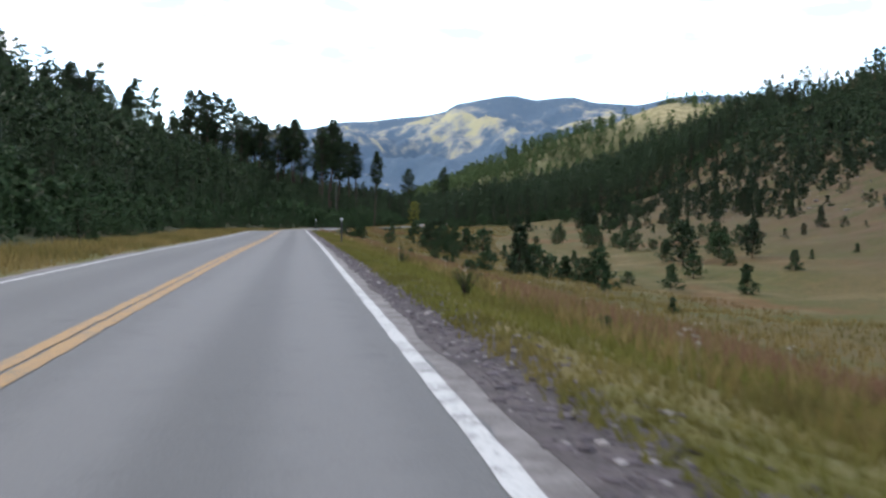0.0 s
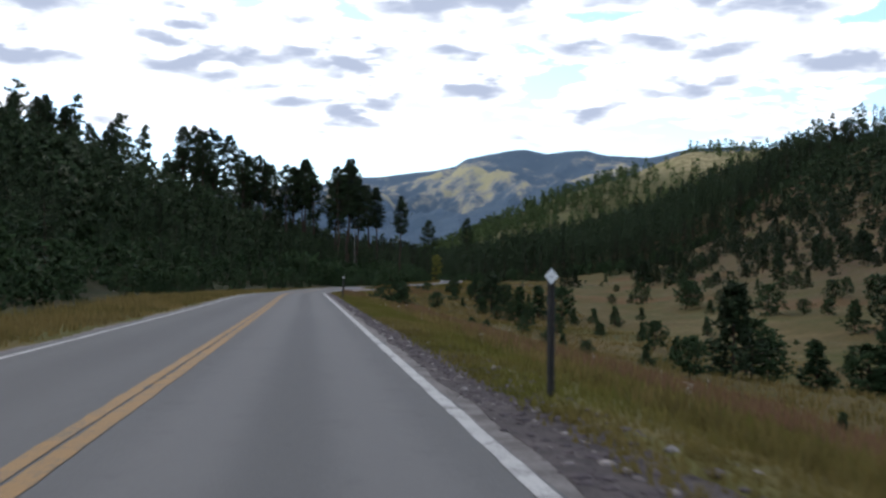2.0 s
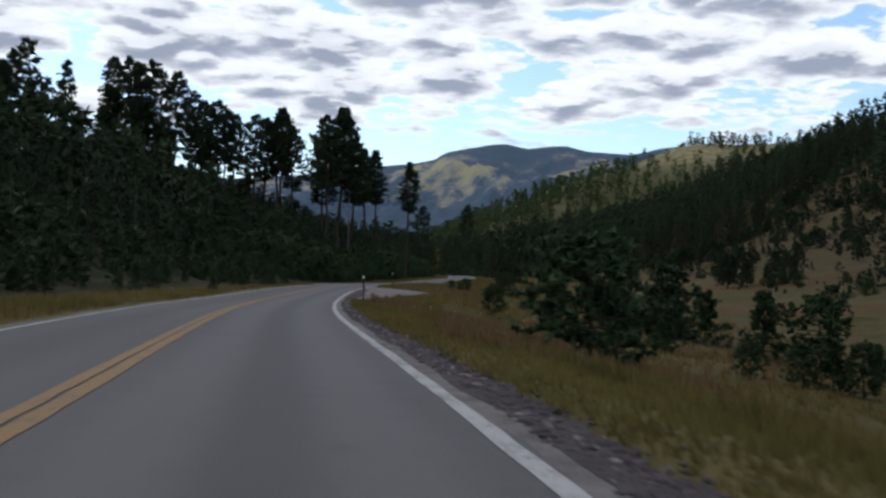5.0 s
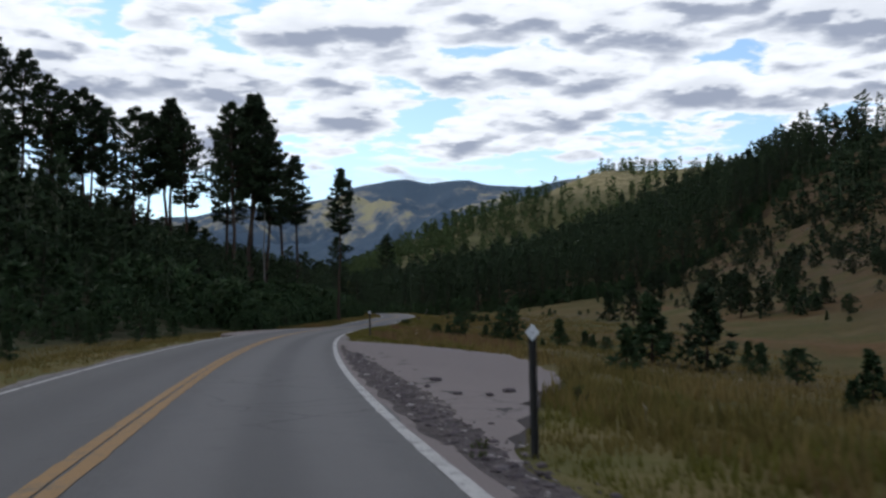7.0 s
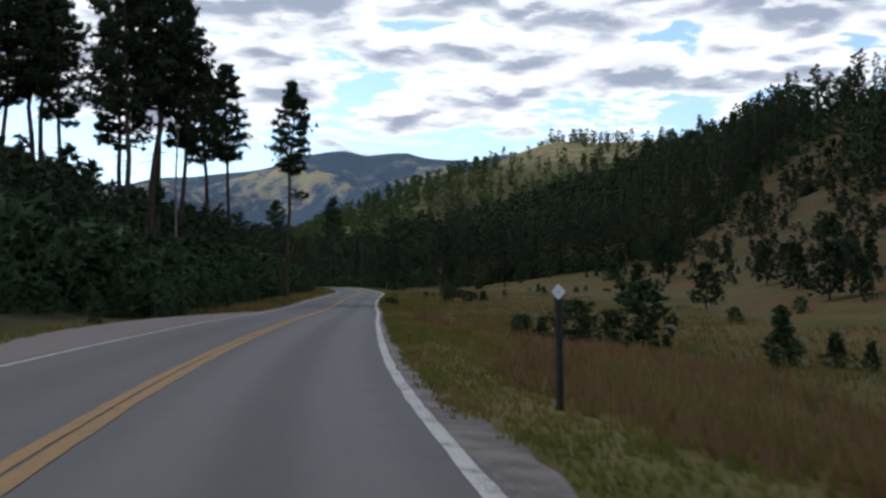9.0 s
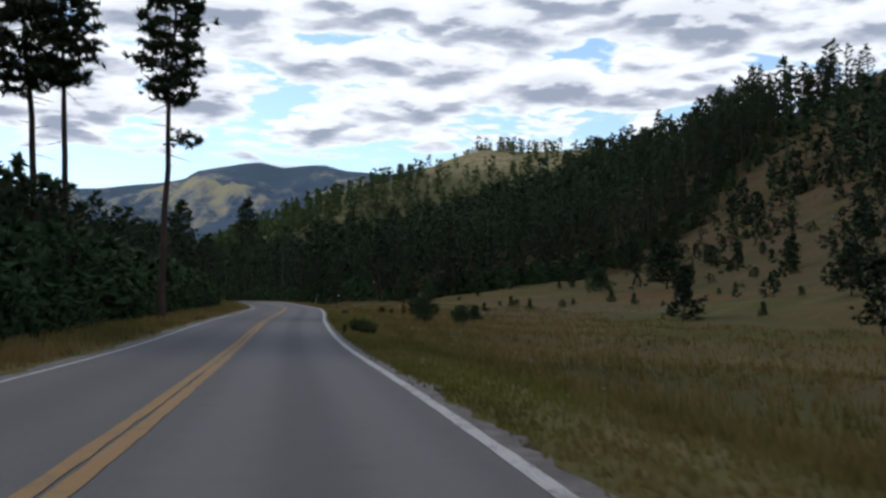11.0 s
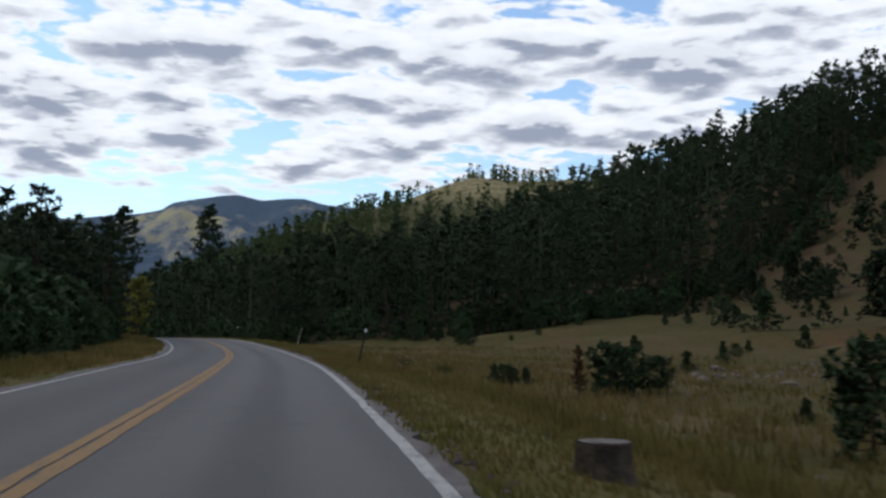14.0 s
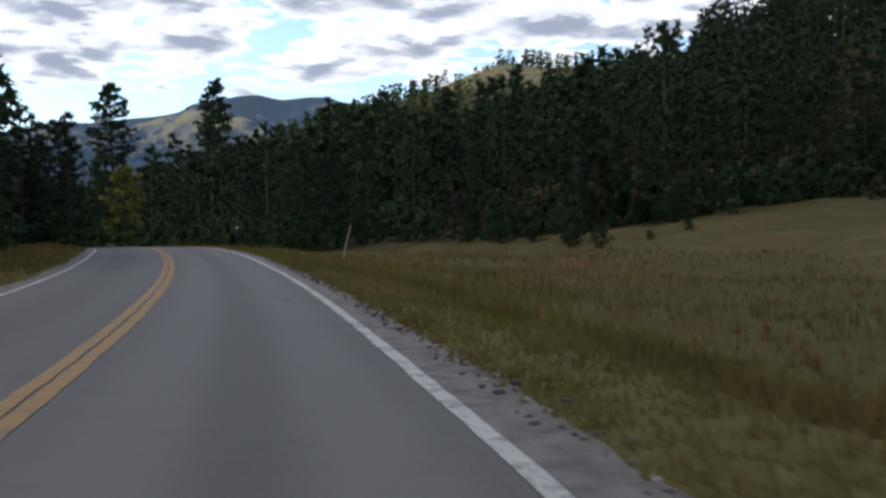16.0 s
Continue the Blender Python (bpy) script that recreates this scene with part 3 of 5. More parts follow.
dark_edge = new("gravel_shoulder", ribbon("gravel_shoulder", -20, 206, 0.6, lambda y: 3.70 + 0.07 * np.sin(y * 1.1) * np.sin(y * 0.37), lambda y: 4.68 - 0.45 * np.clip((y - 60) / 50, 0, 1) + 0.16 * np.sin(y * 0.55) * np.sin(y * 0.19), 0.015, GRIT, 3, 0.2, rng, 0.09))
tagged(dark_edge, "dark stony gravel strip between asphalt and grass", "road shoulder", kind="structure")
tagged(right_edge, "pinkish fine gravel shoulder crumbling into the grass", "road shoulder", kind="structure")
left_edge = new("gravel_shoulder", ribbon("gravel_shoulder", -60, 520, 0.6, -3.5, lambda y: -3.98 + 0.12 * np.sin(y * 0.6), 0.006, EDGE, 2, 0.2, rng, 0.05))
for p in (left_edge,):
    p.data.flip_normals()
tagged(left_edge, "thin pinkish gravel edge beside the asphalt", "road shoulder", kind="structure")

PULL_R = np.array([(177.5, 3.6), (181.5, 4.6), (185, 5.6), (188.3, 6.5), (191, 7.7), (195.4, 8.4), (200, 8.9), (204, 9.0), (208.4, 8.1), (212, 7.2), (214.5, 6.4), (217, 5.4), (218.7, 4.6), (220, 3.6)])
PULL_L = np.array([(232, 3.6), (237, 3.9), (241, 5.6), (247, 6.7), (253, 7.4), (262, 7.8), (269, 7.9), (275, 7.3), (280, 5.6), (283, 3.6)])
pull_r = new("pull_out", ribbon("pull_out", 177.5, 220, 0.5, 3.45, lambda y: np.interp(y, PULL_R[:, 0], PULL_R[:, 1]) + 0.10 * np.sin(y * 1.9) * np.sin(y * 0.7), 0.012, PULLOUT, 8, 0.25, rng, 0.05))
tagged(pull_r, "pinkish paved pull-out with crumbling broken edges", "pull-out", kind="structure")
pull_l = new("pull_out", ribbon("pull_out", 232, 283, 0.5, -3.45, lambda y: -np.interp(y, PULL_L[:, 0], PULL_L[:, 1]) + 0.05 * np.sin(y * 1.7), 0.012, PULLOUT, 6, 0.25, rng, 0.03))
pull_l.data.flip_normals()
tagged(pull_l, "smaller pale paved pull-out beside the far lane", "pull-out", kind="structure")
# the edge of the pull-out is broken into dark hollows


def blob_patch(name, cx, cy, a, b, turn, mat, lift, seed, parent):
    r = np.random.default_rng(seed)
    t = np.linspace(0, 2 * np.pi, 22, endpoint=False)
    rad = 1 + 0.28 * np.sin(t * 3 + r.random() * 6) + 0.22 * np.sin(t * 5 + r.random() * 6) + r.normal(0, 0.1, 22)
    px, py = a * rad * np.cos(t), b * rad * np.sin(t)
    x, y = cx + px * math.cos(turn) - py * math.sin(turn), cy + px * math.sin(turn) + py * math.cos(turn)
    d = x - road_x(y)
    v = np.stack([x, y, road_z(y) - 0.018 * np.abs(d) + lift], -1)
    v = np.vstack([v, [[cx, cy, float(road_z(cy)) - 0.018 * abs(cx - float(road_x(cy))) + lift]]])
    f = np.stack([np.arange(22), (np.arange(22) + 1) % 22, np.full(22, 22)], 1)
    return under(parent, name, mesh_of(name, v, f, [mat]), "dark broken asphalt")


strip = under(pull_r, "broken_strip", ribbon("broken_strip", 181, 214, 0.25, lambda y: 3.62 + 0.06 * np.sin(y * 2.3), lambda y: 3.95 + np.interp(y, [181, 186, 199, 208], [0.05, 0.45, 0.32, -0.2]) + 0.16 * np.sin(y * 1.3) * np.sin(y * 0.41), 0.016, GRIT, 4, 0, rng, 0.10), "dark crumbled strip of broken asphalt")
k = 2600
y = 181.5 + 32 * rng.random(k)
d = 3.65 + np.interp(y, [181, 186, 199, 210], [0.25, 0.8, 0.6, 0.05]) * rng.random(k) ** 0.8 * 1.15
x, yy = beside_road(y, d)
tagged(new("broken_asphalt", stones("broken_asphalt", np.stack([x, yy, road_z(yy) - 0.018 * d + 0.014], -1), 0.016 + 0.05 * rng.random(k) ** 2.5, CHIPS, 5, 0.28)), "flat broken chips of old asphalt beside the road", "gravel", kind="stuff")
for i in range(9):
    y = 186 + i * 2.4 + rng.normal(0, 0.5)
    d = 4.75 + rng.random() * 0.5
    x, yy = beside_road(np.array([y]), np.array([d]))
    blob_patch("broken_patch", float(x[0]), float(yy[0]), 0.22 + 0.3 * rng.random(), 0.06 + 0.10 * rng.random(), 1.2 + rng.normal(0, 0.4), TAR, 0.017, 40 + i, pull_r)


k = 13000
y = rng.random(k) ** 1.25 * 212 - 6
d = 3.66 + 0.25 * rng.random(k) + np.abs(rng.normal(0, 0.50 - 0.24 * np.clip((y - 60) / 50, 0, 1), k))
x, yy = beside_road(y, d)
rubble = new("roadside_rubble", stones("roadside_rubble", np.stack([x, yy, np.where((yy > 177) | (d < 4.65), road_z(yy) - 0.018 * d + 0.015, land(x, yy))], -1), 0.016 + 0.05 * rng.random(k) ** 3, STONE, 3))
tagged(rubble, "dark grey-purple broken stones along the verge", "gravel", kind="stuff")
k = 900
y = 290 + rng.random(k) * 130
d = 3.72 + np.abs(rng.normal(0, 0.2, k))
x, yy = beside_road(y, d)
rubble = new("roadside_rubble", stones("roadside_rubble", np.stack([x, yy, land(x, yy)], -1), 0.02 + 0.03 * rng.random(k) ** 2, STONE, 4))
tagged(rubble, "sparse small stones at the crumbling road edge", "gravel", kind="stuff")
for i, (d, y, s) in enumerate(((5.1, 191.6, 0.13), (6.0, 188.4, 0.12), (5.0, 188.0, 0.10), (5.5, 187.6, 0.09), (4.7, 189.8, 0.07))):
    x, yy = beside_road(np.array([y]), np.array([d]))
    st = new("stone", stones("stone", np.zeros((1, 3)), np.array([s]), STONE, 60 + i))
    st.location = (float(x[0]), float(yy[0]), float(road_z(y)) - 0.018 * d + 0.012 + s * 0.25)
    tagged(st, "dark loose stone lying on the paved pull-out", "stone", "stones on the pull-out")

# ---- far hill and mountain ----
RIDGE = [(900, 1180, 176), (700, 1190, 168), (545, 1196, 158), (503, 1240, 160), (441, 1190, 152), (412, 1170, 136), (380, 1146, 119), (320, 1110, 100), (240, 1030, 68), (175, 950, 46), (115, 860, 24), (60, 760, 6)]


def ridge_height(x, y):
    best = np.full(np.shape(x), -99.0)
    for (ax, ay, az), (bx, by, bz) in zip(RIDGE, RIDGE[1:]):
        ux, uy = bx - ax, by - ay
        t = np.clip(((x - ax) * ux + (y - ay) * uy) / (ux * ux + uy * uy), 0, 1)
        dist = np.hypot(x - ax - t * ux, y - ay - t * uy)
        best = np.maximum(best, az + (bz - az) * t - 0.40 * dist + 6 - 6 * np.exp(-dist / 30) + 4 * np.sin(x * 0.03 + y * 0.021) * np.clip(dist / 80, 0, 1))
    return best


hx, hy = np.meshgrid(np.arange(-160, 1200, 13.0), np.arange(560, 1600, 13.0))
hz = ridge_height(hx, hy) - 6
far_hill = new("hill", mesh_of("hill", np.stack([hx, hy, hz], -1).reshape(-1, 3), sheet(hx.shape[0], hx.shape[1]), [KNOLL], True,
                               {"wood": 0.75 * ramp(-hz, -128, -100), "verge": 0 * hz, "earth": 0 * hz}))
tagged(far_hill, "grassy knoll with scattered pines behind the valley", "hill", kind="structure")

AZ = np.array([-14, -6, 0.6, 1.9, 3.5, 5.5, 8.3, 8.9, 10.1, 11.2, 12.3, 13.5, 14.6, 15.7, 16.9, 17.9, 19.1, 20.7, 22.5, 26, 32, 40])
EL = np.array([4.6, 4.9, 5.35, 5.65, 5.82, 5.98, 6.40, 6.80, 7.10, 7.25, 7.33, 7.12, 7.18, 7.24, 6.95, 6.82, 6.78, 7.05, 7.26, 7.1, 6.6, 6.0])
az, rr = np.meshgrid(np.radians(np.linspace(-14, 40, 250)), np.concatenate([[1500, 2000], np.linspace(2500, 4240, 90)]))
top = 4000 * np.tan(np.radians(np.interp(np.degrees(az), AZ, EL)))
fall = np.where(rr < 4000, 1 - np.clip((4000 - rr) / 1500, 0, 1) ** 0.85 * 0.80, 1 - (rr - 4000) / 700)
deg = np.degrees(az)
mx, my = 8 + 1.12 * rr * np.sin(az), 205 + 1.12 * rr * np.cos(az)
rough = np.array([noise.ridged_multi_fractal(Vector((a / 620, b / 620, 3.7)), 0.9, 2.1, 5, 1.0, 2.0) for a, b in zip(mx.ravel(), my.ravel())]).reshape(mx.shape)
rough = (rough - rough.mean()) / rough.std()
lumps = np.array([noise.fractal(Vector((a / 330, b / 330, 9.1)), 1.0, 2.0, 4) for a, b in zip(mx.ravel(), my.ravel())]).reshape(mx.shape)
calm = np.clip((4000 - rr) / 600, 0, 1) * np.clip((rr - 2400) / 400, 0, 1)
fall = np.where(rr < 2450, (0.06 - 0.24 * (2500 - rr) / 1000), fall)
mz = top * fall + (rough * 42 + lumps * 34) * calm + 2.5 * np.sin(deg * 31) * np.exp(-np.abs(rr - 4000) / 60)
# grass on the middle slopes and the ribs; sunlit patches there are painted in as grass
sunny = np.clip(0.13 + 0.14 * rough + 0.42 * np.exp(-(((rr - 3340) / 170) ** 2)) * np.exp(-(((deg - 9.6) / 3.4) ** 2)) + 0.5 * np.exp(-(((rr - 3560) / 170) ** 2)) * np.exp(-(((deg - 15.6) / 1.3) ** 2))
                + 0.18 * ramp(rr, 3450, 3650) - 0.6 * ramp(-rr, -3150, -2950) - 0.3 * ramp(rr, 3860, 3990), 0, 1)
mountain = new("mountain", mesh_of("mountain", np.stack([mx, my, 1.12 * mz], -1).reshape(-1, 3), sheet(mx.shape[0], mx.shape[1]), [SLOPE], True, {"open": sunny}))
tagged(mountain, "distant mountain in hazy blue-green with sunlit yellow grass slopes", "mountain", kind="structure")

# ---- trees ----
def unit(v):
    return v / np.maximum(np.linalg.norm(v, axis=-1, keepdims=True), 1e-9)


def tufts(centres, radii, count, r, wide=0.22, rise=0.25):
    """Bunches of needles: thin pointed leaves that spread from each centre. An array of triangles."""
    k = len(centres)
    way = r.normal(0, 1, (k, count, 3))
    way[..., 2] = way[..., 2] * 0.75 + rise
    way = unit(way)
    side = unit(np.cross(way, r.normal(0, 1, (k, count, 3))))
    rad = (radii[:, None] * (0.65 + 0.6 * r.random((k, count))))[..., None]
    c = centres[:, None]
    return np.stack([c + side * rad * wide - way * rad * 0.25, c - side * rad * wide - way * rad * 0.25, c + way * rad], 2).reshape(-1, 3, 3)


def tube(path, radii, sides):
    """A tapered tube along a path, as quads."""
    path, radii = np.asarray(path, float), np.asarray(radii, float)
    way = unit(np.gradient(path, axis=0))
    ref = np.where(np.abs(way[:, 2:3]) > 0.9, np.array([[1.0, 0, 0]]), np.array([[0, 0, 1.0]]))
    a = unit(np.cross(way, ref))
    b = np.cross(way, a)
    t = np.linspace(0, 2 * np.pi, sides, endpoint=False)
    v = path[:, None] + radii[:, None, None] * (a[:, None] * np.cos(t)[None, :, None] + b[:, None] * np.sin(t)[None, :, None])
    i = np.arange(len(path) - 1)[:, None] * sides + np.arange(sides)[None]
    j = np.arange(len(path) - 1)[:, None] * sides + (np.arange(sides)[None] + 1) % sides
    f = np.stack([i, j, j + sides, i + sides], -1).reshape(-1, 4)
    return v.reshape(-1, 3), f


def joined(parts):
    vs, fs, n = [], [], 0
    for v, f in parts:
        vs.append(v)
        fs.append(f + n)
        n += len(v)
    return np.concatenate(vs), np.concatenate(fs)


def pine_shape(seed, high, bare, spread, limbs, per_limb, needles, size, shape, girth, stubs=0, wide=0.24, lobe=0.0):
    """Trunk with limbs (quads) and crown (triangles) of a pine. bare: the share of the trunk without green; shape: how the crown
    swells and narrows from its foot to its tip."""
    r = np.random.default_rng(seed)
    hs = np.linspace(0, 1, 11)
    bend = np.cumsum(r.normal(0, 0.006, (11, 2)), 0) * high
    axis = np.stack([bend[:, 0] - bend[0, 0], bend[:, 1] - bend[0, 1], hs * high], -1)
    rad = girth * high * (1 - hs) ** 0.75 + 0.004 * high * 0.3
    rad[0] *= 1.35
    parts = [tube(axis, rad, 7)]
    at = lambda f: np.array([np.interp(f, hs, axis[:, n]) for n in range(3)])
    cents, rads = [], []
    turn = r.random() * 6.28
    for i in range(limbs):
        f = (i + r.random() * 0.9) / limbs
        h = bare + (1 - bare) * f * 0.985
        turn += 2.399 + r.normal(0, 0.5)
        long_ = spread * high * shape(f) * (0.55 + 0.6 * r.random())
        if long_ < 0.02 * high:
            long_ = 0.02 * high
        rise = -0.15 + 0.75 * f + r.normal(0, 0.12)
        root = at(h)
        out = np.array([math.cos(turn), math.sin(turn), 0.0])
        mid = root + out * long_ * 0.5 + np.array([0, 0, rise * long_ * 0.35])
        tip = root + out * long_ + np.array([0, 0, rise * long_ * 0.6 + 0.08 * long_])
        lr = max(0.006 * high * (1 - h) + 0.02, 0.012) * min(1, long_ / (0.1 * high) + 0.3)
        parts.append(tube([root, mid, tip], [lr, lr * 0.7, lr * 0.25], 3))
        cross = np.array([-out[1], out[0], 0])
        for j in range(per_limb):
            g = 0.38 + 0.66 * (j + r.random()) / per_limb
            base = root + (mid - root) * min(g, 0.5) * 2 + (tip - mid) * max(g - 0.5, 0) * 2
            fan = long_ * 0.30 * (1.15 - abs(g - 0.75))
            cents.append(base + cross * r.normal(0, fan) + np.array([0, 0, r.normal(0.1, 0.22 + lobe) * fan]))
            rads.append(size * high * (0.7 + 0.6 * r.random()))
    for i in range(4):
        cents.append(at(0.93 + 0.022 * i) + r.normal(0, 0.008, 3) * high)
        rads.append(size * high * (0.9 - 0.12 * i))
    for i in range(stubs):
        h = 0.18 + (bare - 0.18) * r.random()
        a = r.random() * 6.28
        root = at(h)
        ln = high * (0.015 + 0.05 * r.random())
        tip = root + np.array([math.cos(a) * ln, math.sin(a) * ln, ln * r.normal(0, 0.3)])
        parts.append(tube([root, (root + tip) / 2, tip], [0.035, 0.025, 0.012], 4))
    tri = tufts(np.array(cents), np.array(rads), needles, r, wide)
    return joined(parts), tri


def tall(f):
    return math.sin(math.pi * (0.16 + 0.80 * f)) ** 0.8 * (1.0 - 0.25 * f)


def cone(f):
    return (1 - f) ** 0.85 * (0.75 + 0.25 * math.sin(9 * f)) + 0.12


def round_(f):
    return math.sin(math.pi * (0.22 + 0.76 * f)) ** 0.7


class Kind:
    """Trees of one kind: some shapes, planted again and again."""

    def __init__(self, name, label, category, group, mat, shapes, bark=None):
        self.n, self.made = 0, []
        for s in shapes:
            (tv, tf), tri = pine_shape(*s)
            self.made.append((mesh_of("trunk", tv, tf, [bark or BARK], True), mesh_of("crown", tri.reshape(-1, 3), np.arange(len(tri) * 3).reshape(-1, 3), [mat]), s[1]))
        self.name, self.label, self.category, self.group = name, label, category, group
        self.first = {}
        self.rng = np.random.default_rng(len(shapes) * 31 + len(name))

    def plant(self, x, y, high, which=None, turn=None, label=None, lean=0.0, slim=1.0, sink=0.04):
        i = which if which is not None else int(self.rng.integers(len(self.made)))
        trunk, crown, own_high = self.made[i]
        k = high / own_high
        z = float(land(x, y)) - sink * min(high, 4) * 0.5
        a = turn if turn is not None else self.rng.random() * 360
        wide = k * slim * (0.9 + 0.2 * self.rng.random())
        m = pose(x, y, z, lean, 0, a) @ Matrix.Diagonal((wide, wide, k, 1))
        if i not in self.first:
            ob = new(self.name)
            ob.empty_display_size = 0.2
            under(ob, "trunk", trunk)
            under(ob, "crown", crown)
            tagged(ob, self.label, self.category, self.group)
            ob.matrix_basis = m
            self.first[i] = ob
            if label:
                tagged(ob, label)
            return ob
        ob = copy_thing(self.first[i], Matrix())
        ob.matrix_basis = m
        tagged(ob, label or self.label)
        self.n += 1
        return ob


TALL = Kind("pine_tree", "tall ponderosa pine with long bare trunk, dark crown", "pine tree", "tall roadside pines", NEEDLES,
            [(s, 25.0, b, sp, 54, 20, 14, 0.0165, tall, 0.0100, 14, 0.22) for s, b, sp in ((11, 0.52, 0.140), (12, 0.57, 0.118), (13, 0.48, 0.148), (14, 0.53, 0.128), (15, 0.58, 0.105))])
FOREST = Kind("pine_tree", "dark pine tree in the dense forest", "pine tree", "forest pines", NEEDLES,
              [(s, 18.0, b, sp, 32, 8, 11, 0.030, sh, 0.0090, 2, 0.24) for s, b, sp, sh in ((21, 0.20, 0.20, tall), (22, 0.10, 0.20, cone), (23, 0.28, 0.21, tall), (24, 0.08, 0.20, cone), (25, 0.18, 0.19, round_), (26, 0.15, 0.22, tall))])
SMALL = Kind("young_pine", "bushy young green pine standing in dry grass", "young pine", "young meadow pines", YOUNG,
             [(s, 3.0, b, sp, 26, 10, 11, sz * 0.86, sh, 0.016, 0, 0.34, 0.6) for s, b, sp, sz, sh in ((31, 0.08, 0.44, 0.080, cone), (32, 0.12, 0.42, 0.080, round_), (33, 0.05, 0.40, 0.078, cone), (34, 0.16, 0.40, 0.080, round_),
                                                                           (35, 0.06, 0.50, 0.085, round_), (36, 0.10, 0.34, 0.078, cone))])
MIDDLE = Kind("pine_tree", "medium dark pine on the grassy hillside", "pine tree", "hillside pines", NEEDLES,
              [(s, 6.0, b, sp, 28, 10, 10, 0.060, sh, 0.014, 0, 0.34, 0.6) for s, b, sp, sh in ((41, 0.08, 0.36, cone), (42, 0.14, 0.32, round_), (43, 0.05, 0.34, cone), (44, 0.18, 0.30, round_))])
SHRUB = Kind("young_pine", "dense dark green pine thicket at the forest edge", "young pine", "thicket at the forest edge", YOUNG,
             [(s, 3.5, 0.03, sp, 30, 6, 8, 0.085, sh, 0.012) for s, sp, sh in ((51, 0.36, round_), (52, 0.32, cone), (53, 0.42, round_), (54, 0.30, cone))])

# the stand of tall pines beside the road
STAND = [(9.8, 313.3, 25.4), (11, 307.9, 28.3), (12.6, 311.5, 30), (14.1, 316.9, 31.5), (15.5, 316, 26.4), (-2.3, 322, 25), (-0.8, 327, 24.6), (2, 326, 28), (2.8, 331, 27.9),
         (4.9, 320, 25.1), (-12.8, 320, 24.4), (-11.2, 324, 24.1), (-9.4, 322, 25.1), (-7.6, 318, 23.3), (-7, 326, 23.7), (-19.5, 317, 28), (-22, 316, 26.5), (-24.5, 320, 27), (-28, 320, 25.5), (-17.4, 321, 27)]
for i, (x, y, h) in enumerate(STAND):
    TALL.plant(x, y, h, which=(2, 0, 3, 1, 0)[i % 5], lean=float(rng.normal(0, 1.2)))
TALL.plant(20.1, 342.6, 26.6, which=1, turn=40)
TALL.plant(22.4, 338.5, 26.4, which=4, turn=160, label="slender lone ponderosa pine with a sparse crown")
lone = TALL.plant(27.9, 330.6, 23.9, which=4, turn=-70, slim=0.85, label="lone ponderosa pine with one low side branch")
out_ = np.array([math.cos(0.84), math.sin(0.84), 0.0])
bv, bf = tube([(0, 0, 11.7), tuple(out_ * 0.9 + np.array([0, 0, 11.7])), tuple(out_ * 2.0 + np.array([0, 0, 11.9]))], [0.07, 0.05, 0.02], 5)
branch = under(lone, "side_branch", mesh_of("side_branch", bv, bf, [BARK], True))
_r = np.random.default_rng(8)
_c = out_ * 1.75 + np.array([0, 0, 12.0]) + _r.normal(0, 1, (46, 3)) * np.array([0.5, 0.5, 0.26])
_t = tufts(_c, np.full(46, 0.34), 12, _r)
under(branch, "needles", mesh_of("needles", _t.reshape(-1, 3), np.arange(len(_t) * 3).reshape(-1, 3), [NEEDLES]))
TALL.plant(85, 589, 32, which=2)
TALL.plant(67, 592, 33, which=0)
snag = new("dead_snag")
tagged(snag, "bare grey broken trunk of a dead pine", "dead tree")
snag.location = (14.9, 310.0, float(land(14.9, 310.0)) - 0.1)
sv, sf = tube([(0, 0, 0), (0.1, 0, 5), (0.05, 0.1, 10), (0.2, 0.1, 14.5), (0.25, 0.1, 15.2)], [0.13, 0.11, 0.085, 0.06, 0.015], 8)
under(snag, "trunk", mesh_of("trunk", sv, sf, [DEADWOOD], True))

# woods farther off, too many to count
def woods(name, label, places, highs, mat, seed, limbs, needles, size, bare=0.18, spread=0.16, forms=None, per=3, wide=0.40):
    shapes = []
    for i in range(4):
        (_, _), tri = pine_shape(seed + i, 1.0, bare * (1 + 0.3 * i), spread, limbs, per, needles, size, (forms or (tall, cone, round_, tall))[i], 0.012, 0, wide)
        tv, tf = tube([(0, 0, -0.03), (0, 0, 0.5), (0, 0, 0.95)], [0.014, 0.010, 0.003], 3)
        q = tv[tf]
        shapes.append(np.concatenate([tri, q[:, [0, 1, 2]], q[:, [0, 2, 3]]]))
    r = np.random.default_rng(seed)
    which = r.integers(0, 4, len(places))
    chunks = []
    for i in range(4):
        p, h = places[which == i], highs[which == i]
        a = r.random(len(p)) * 6.28
        c, s = np.cos(a)[:, None, None], np.sin(a)[:, None, None]
        t = shapes[i][None]
        w = (h * (0.85 + 0.4 * r.random(len(p))))[:, None, None]
        chunks.append(np.stack([(t[..., 0] * c - t[..., 1] * s) * w + p[:, 0, None, None], (t[..., 0] * s + t[..., 1] * c) * w + p[:, 1, None, None],
                                t[..., 2] * h[:, None, None] + p[:, 2, None, None]], -1).reshape(-1, 3))
    v = np.concatenate(chunks)
    ob = new(name, mesh_of(name, v, np.arange(len(v)).reshape(-1, 3), [mat]))
    tagged(ob, label, "forest", kind="stuff")


# forest on the hillside to the west
west = np.random.default_rng(101)
planted = []


def apart(x, y, gap):
    for a, b in planted:
        if abs(a - x) < gap and abs(b - y) < gap:
            return False
    planted.append((x, y))
    return True


def high_west(y, u):
    """Trees grow taller away from the road; open under the tall stand."""
    return min(19.0, 5.0 + (-u - 16) * 0.30) * (0.75 + 0.45 * west.random())


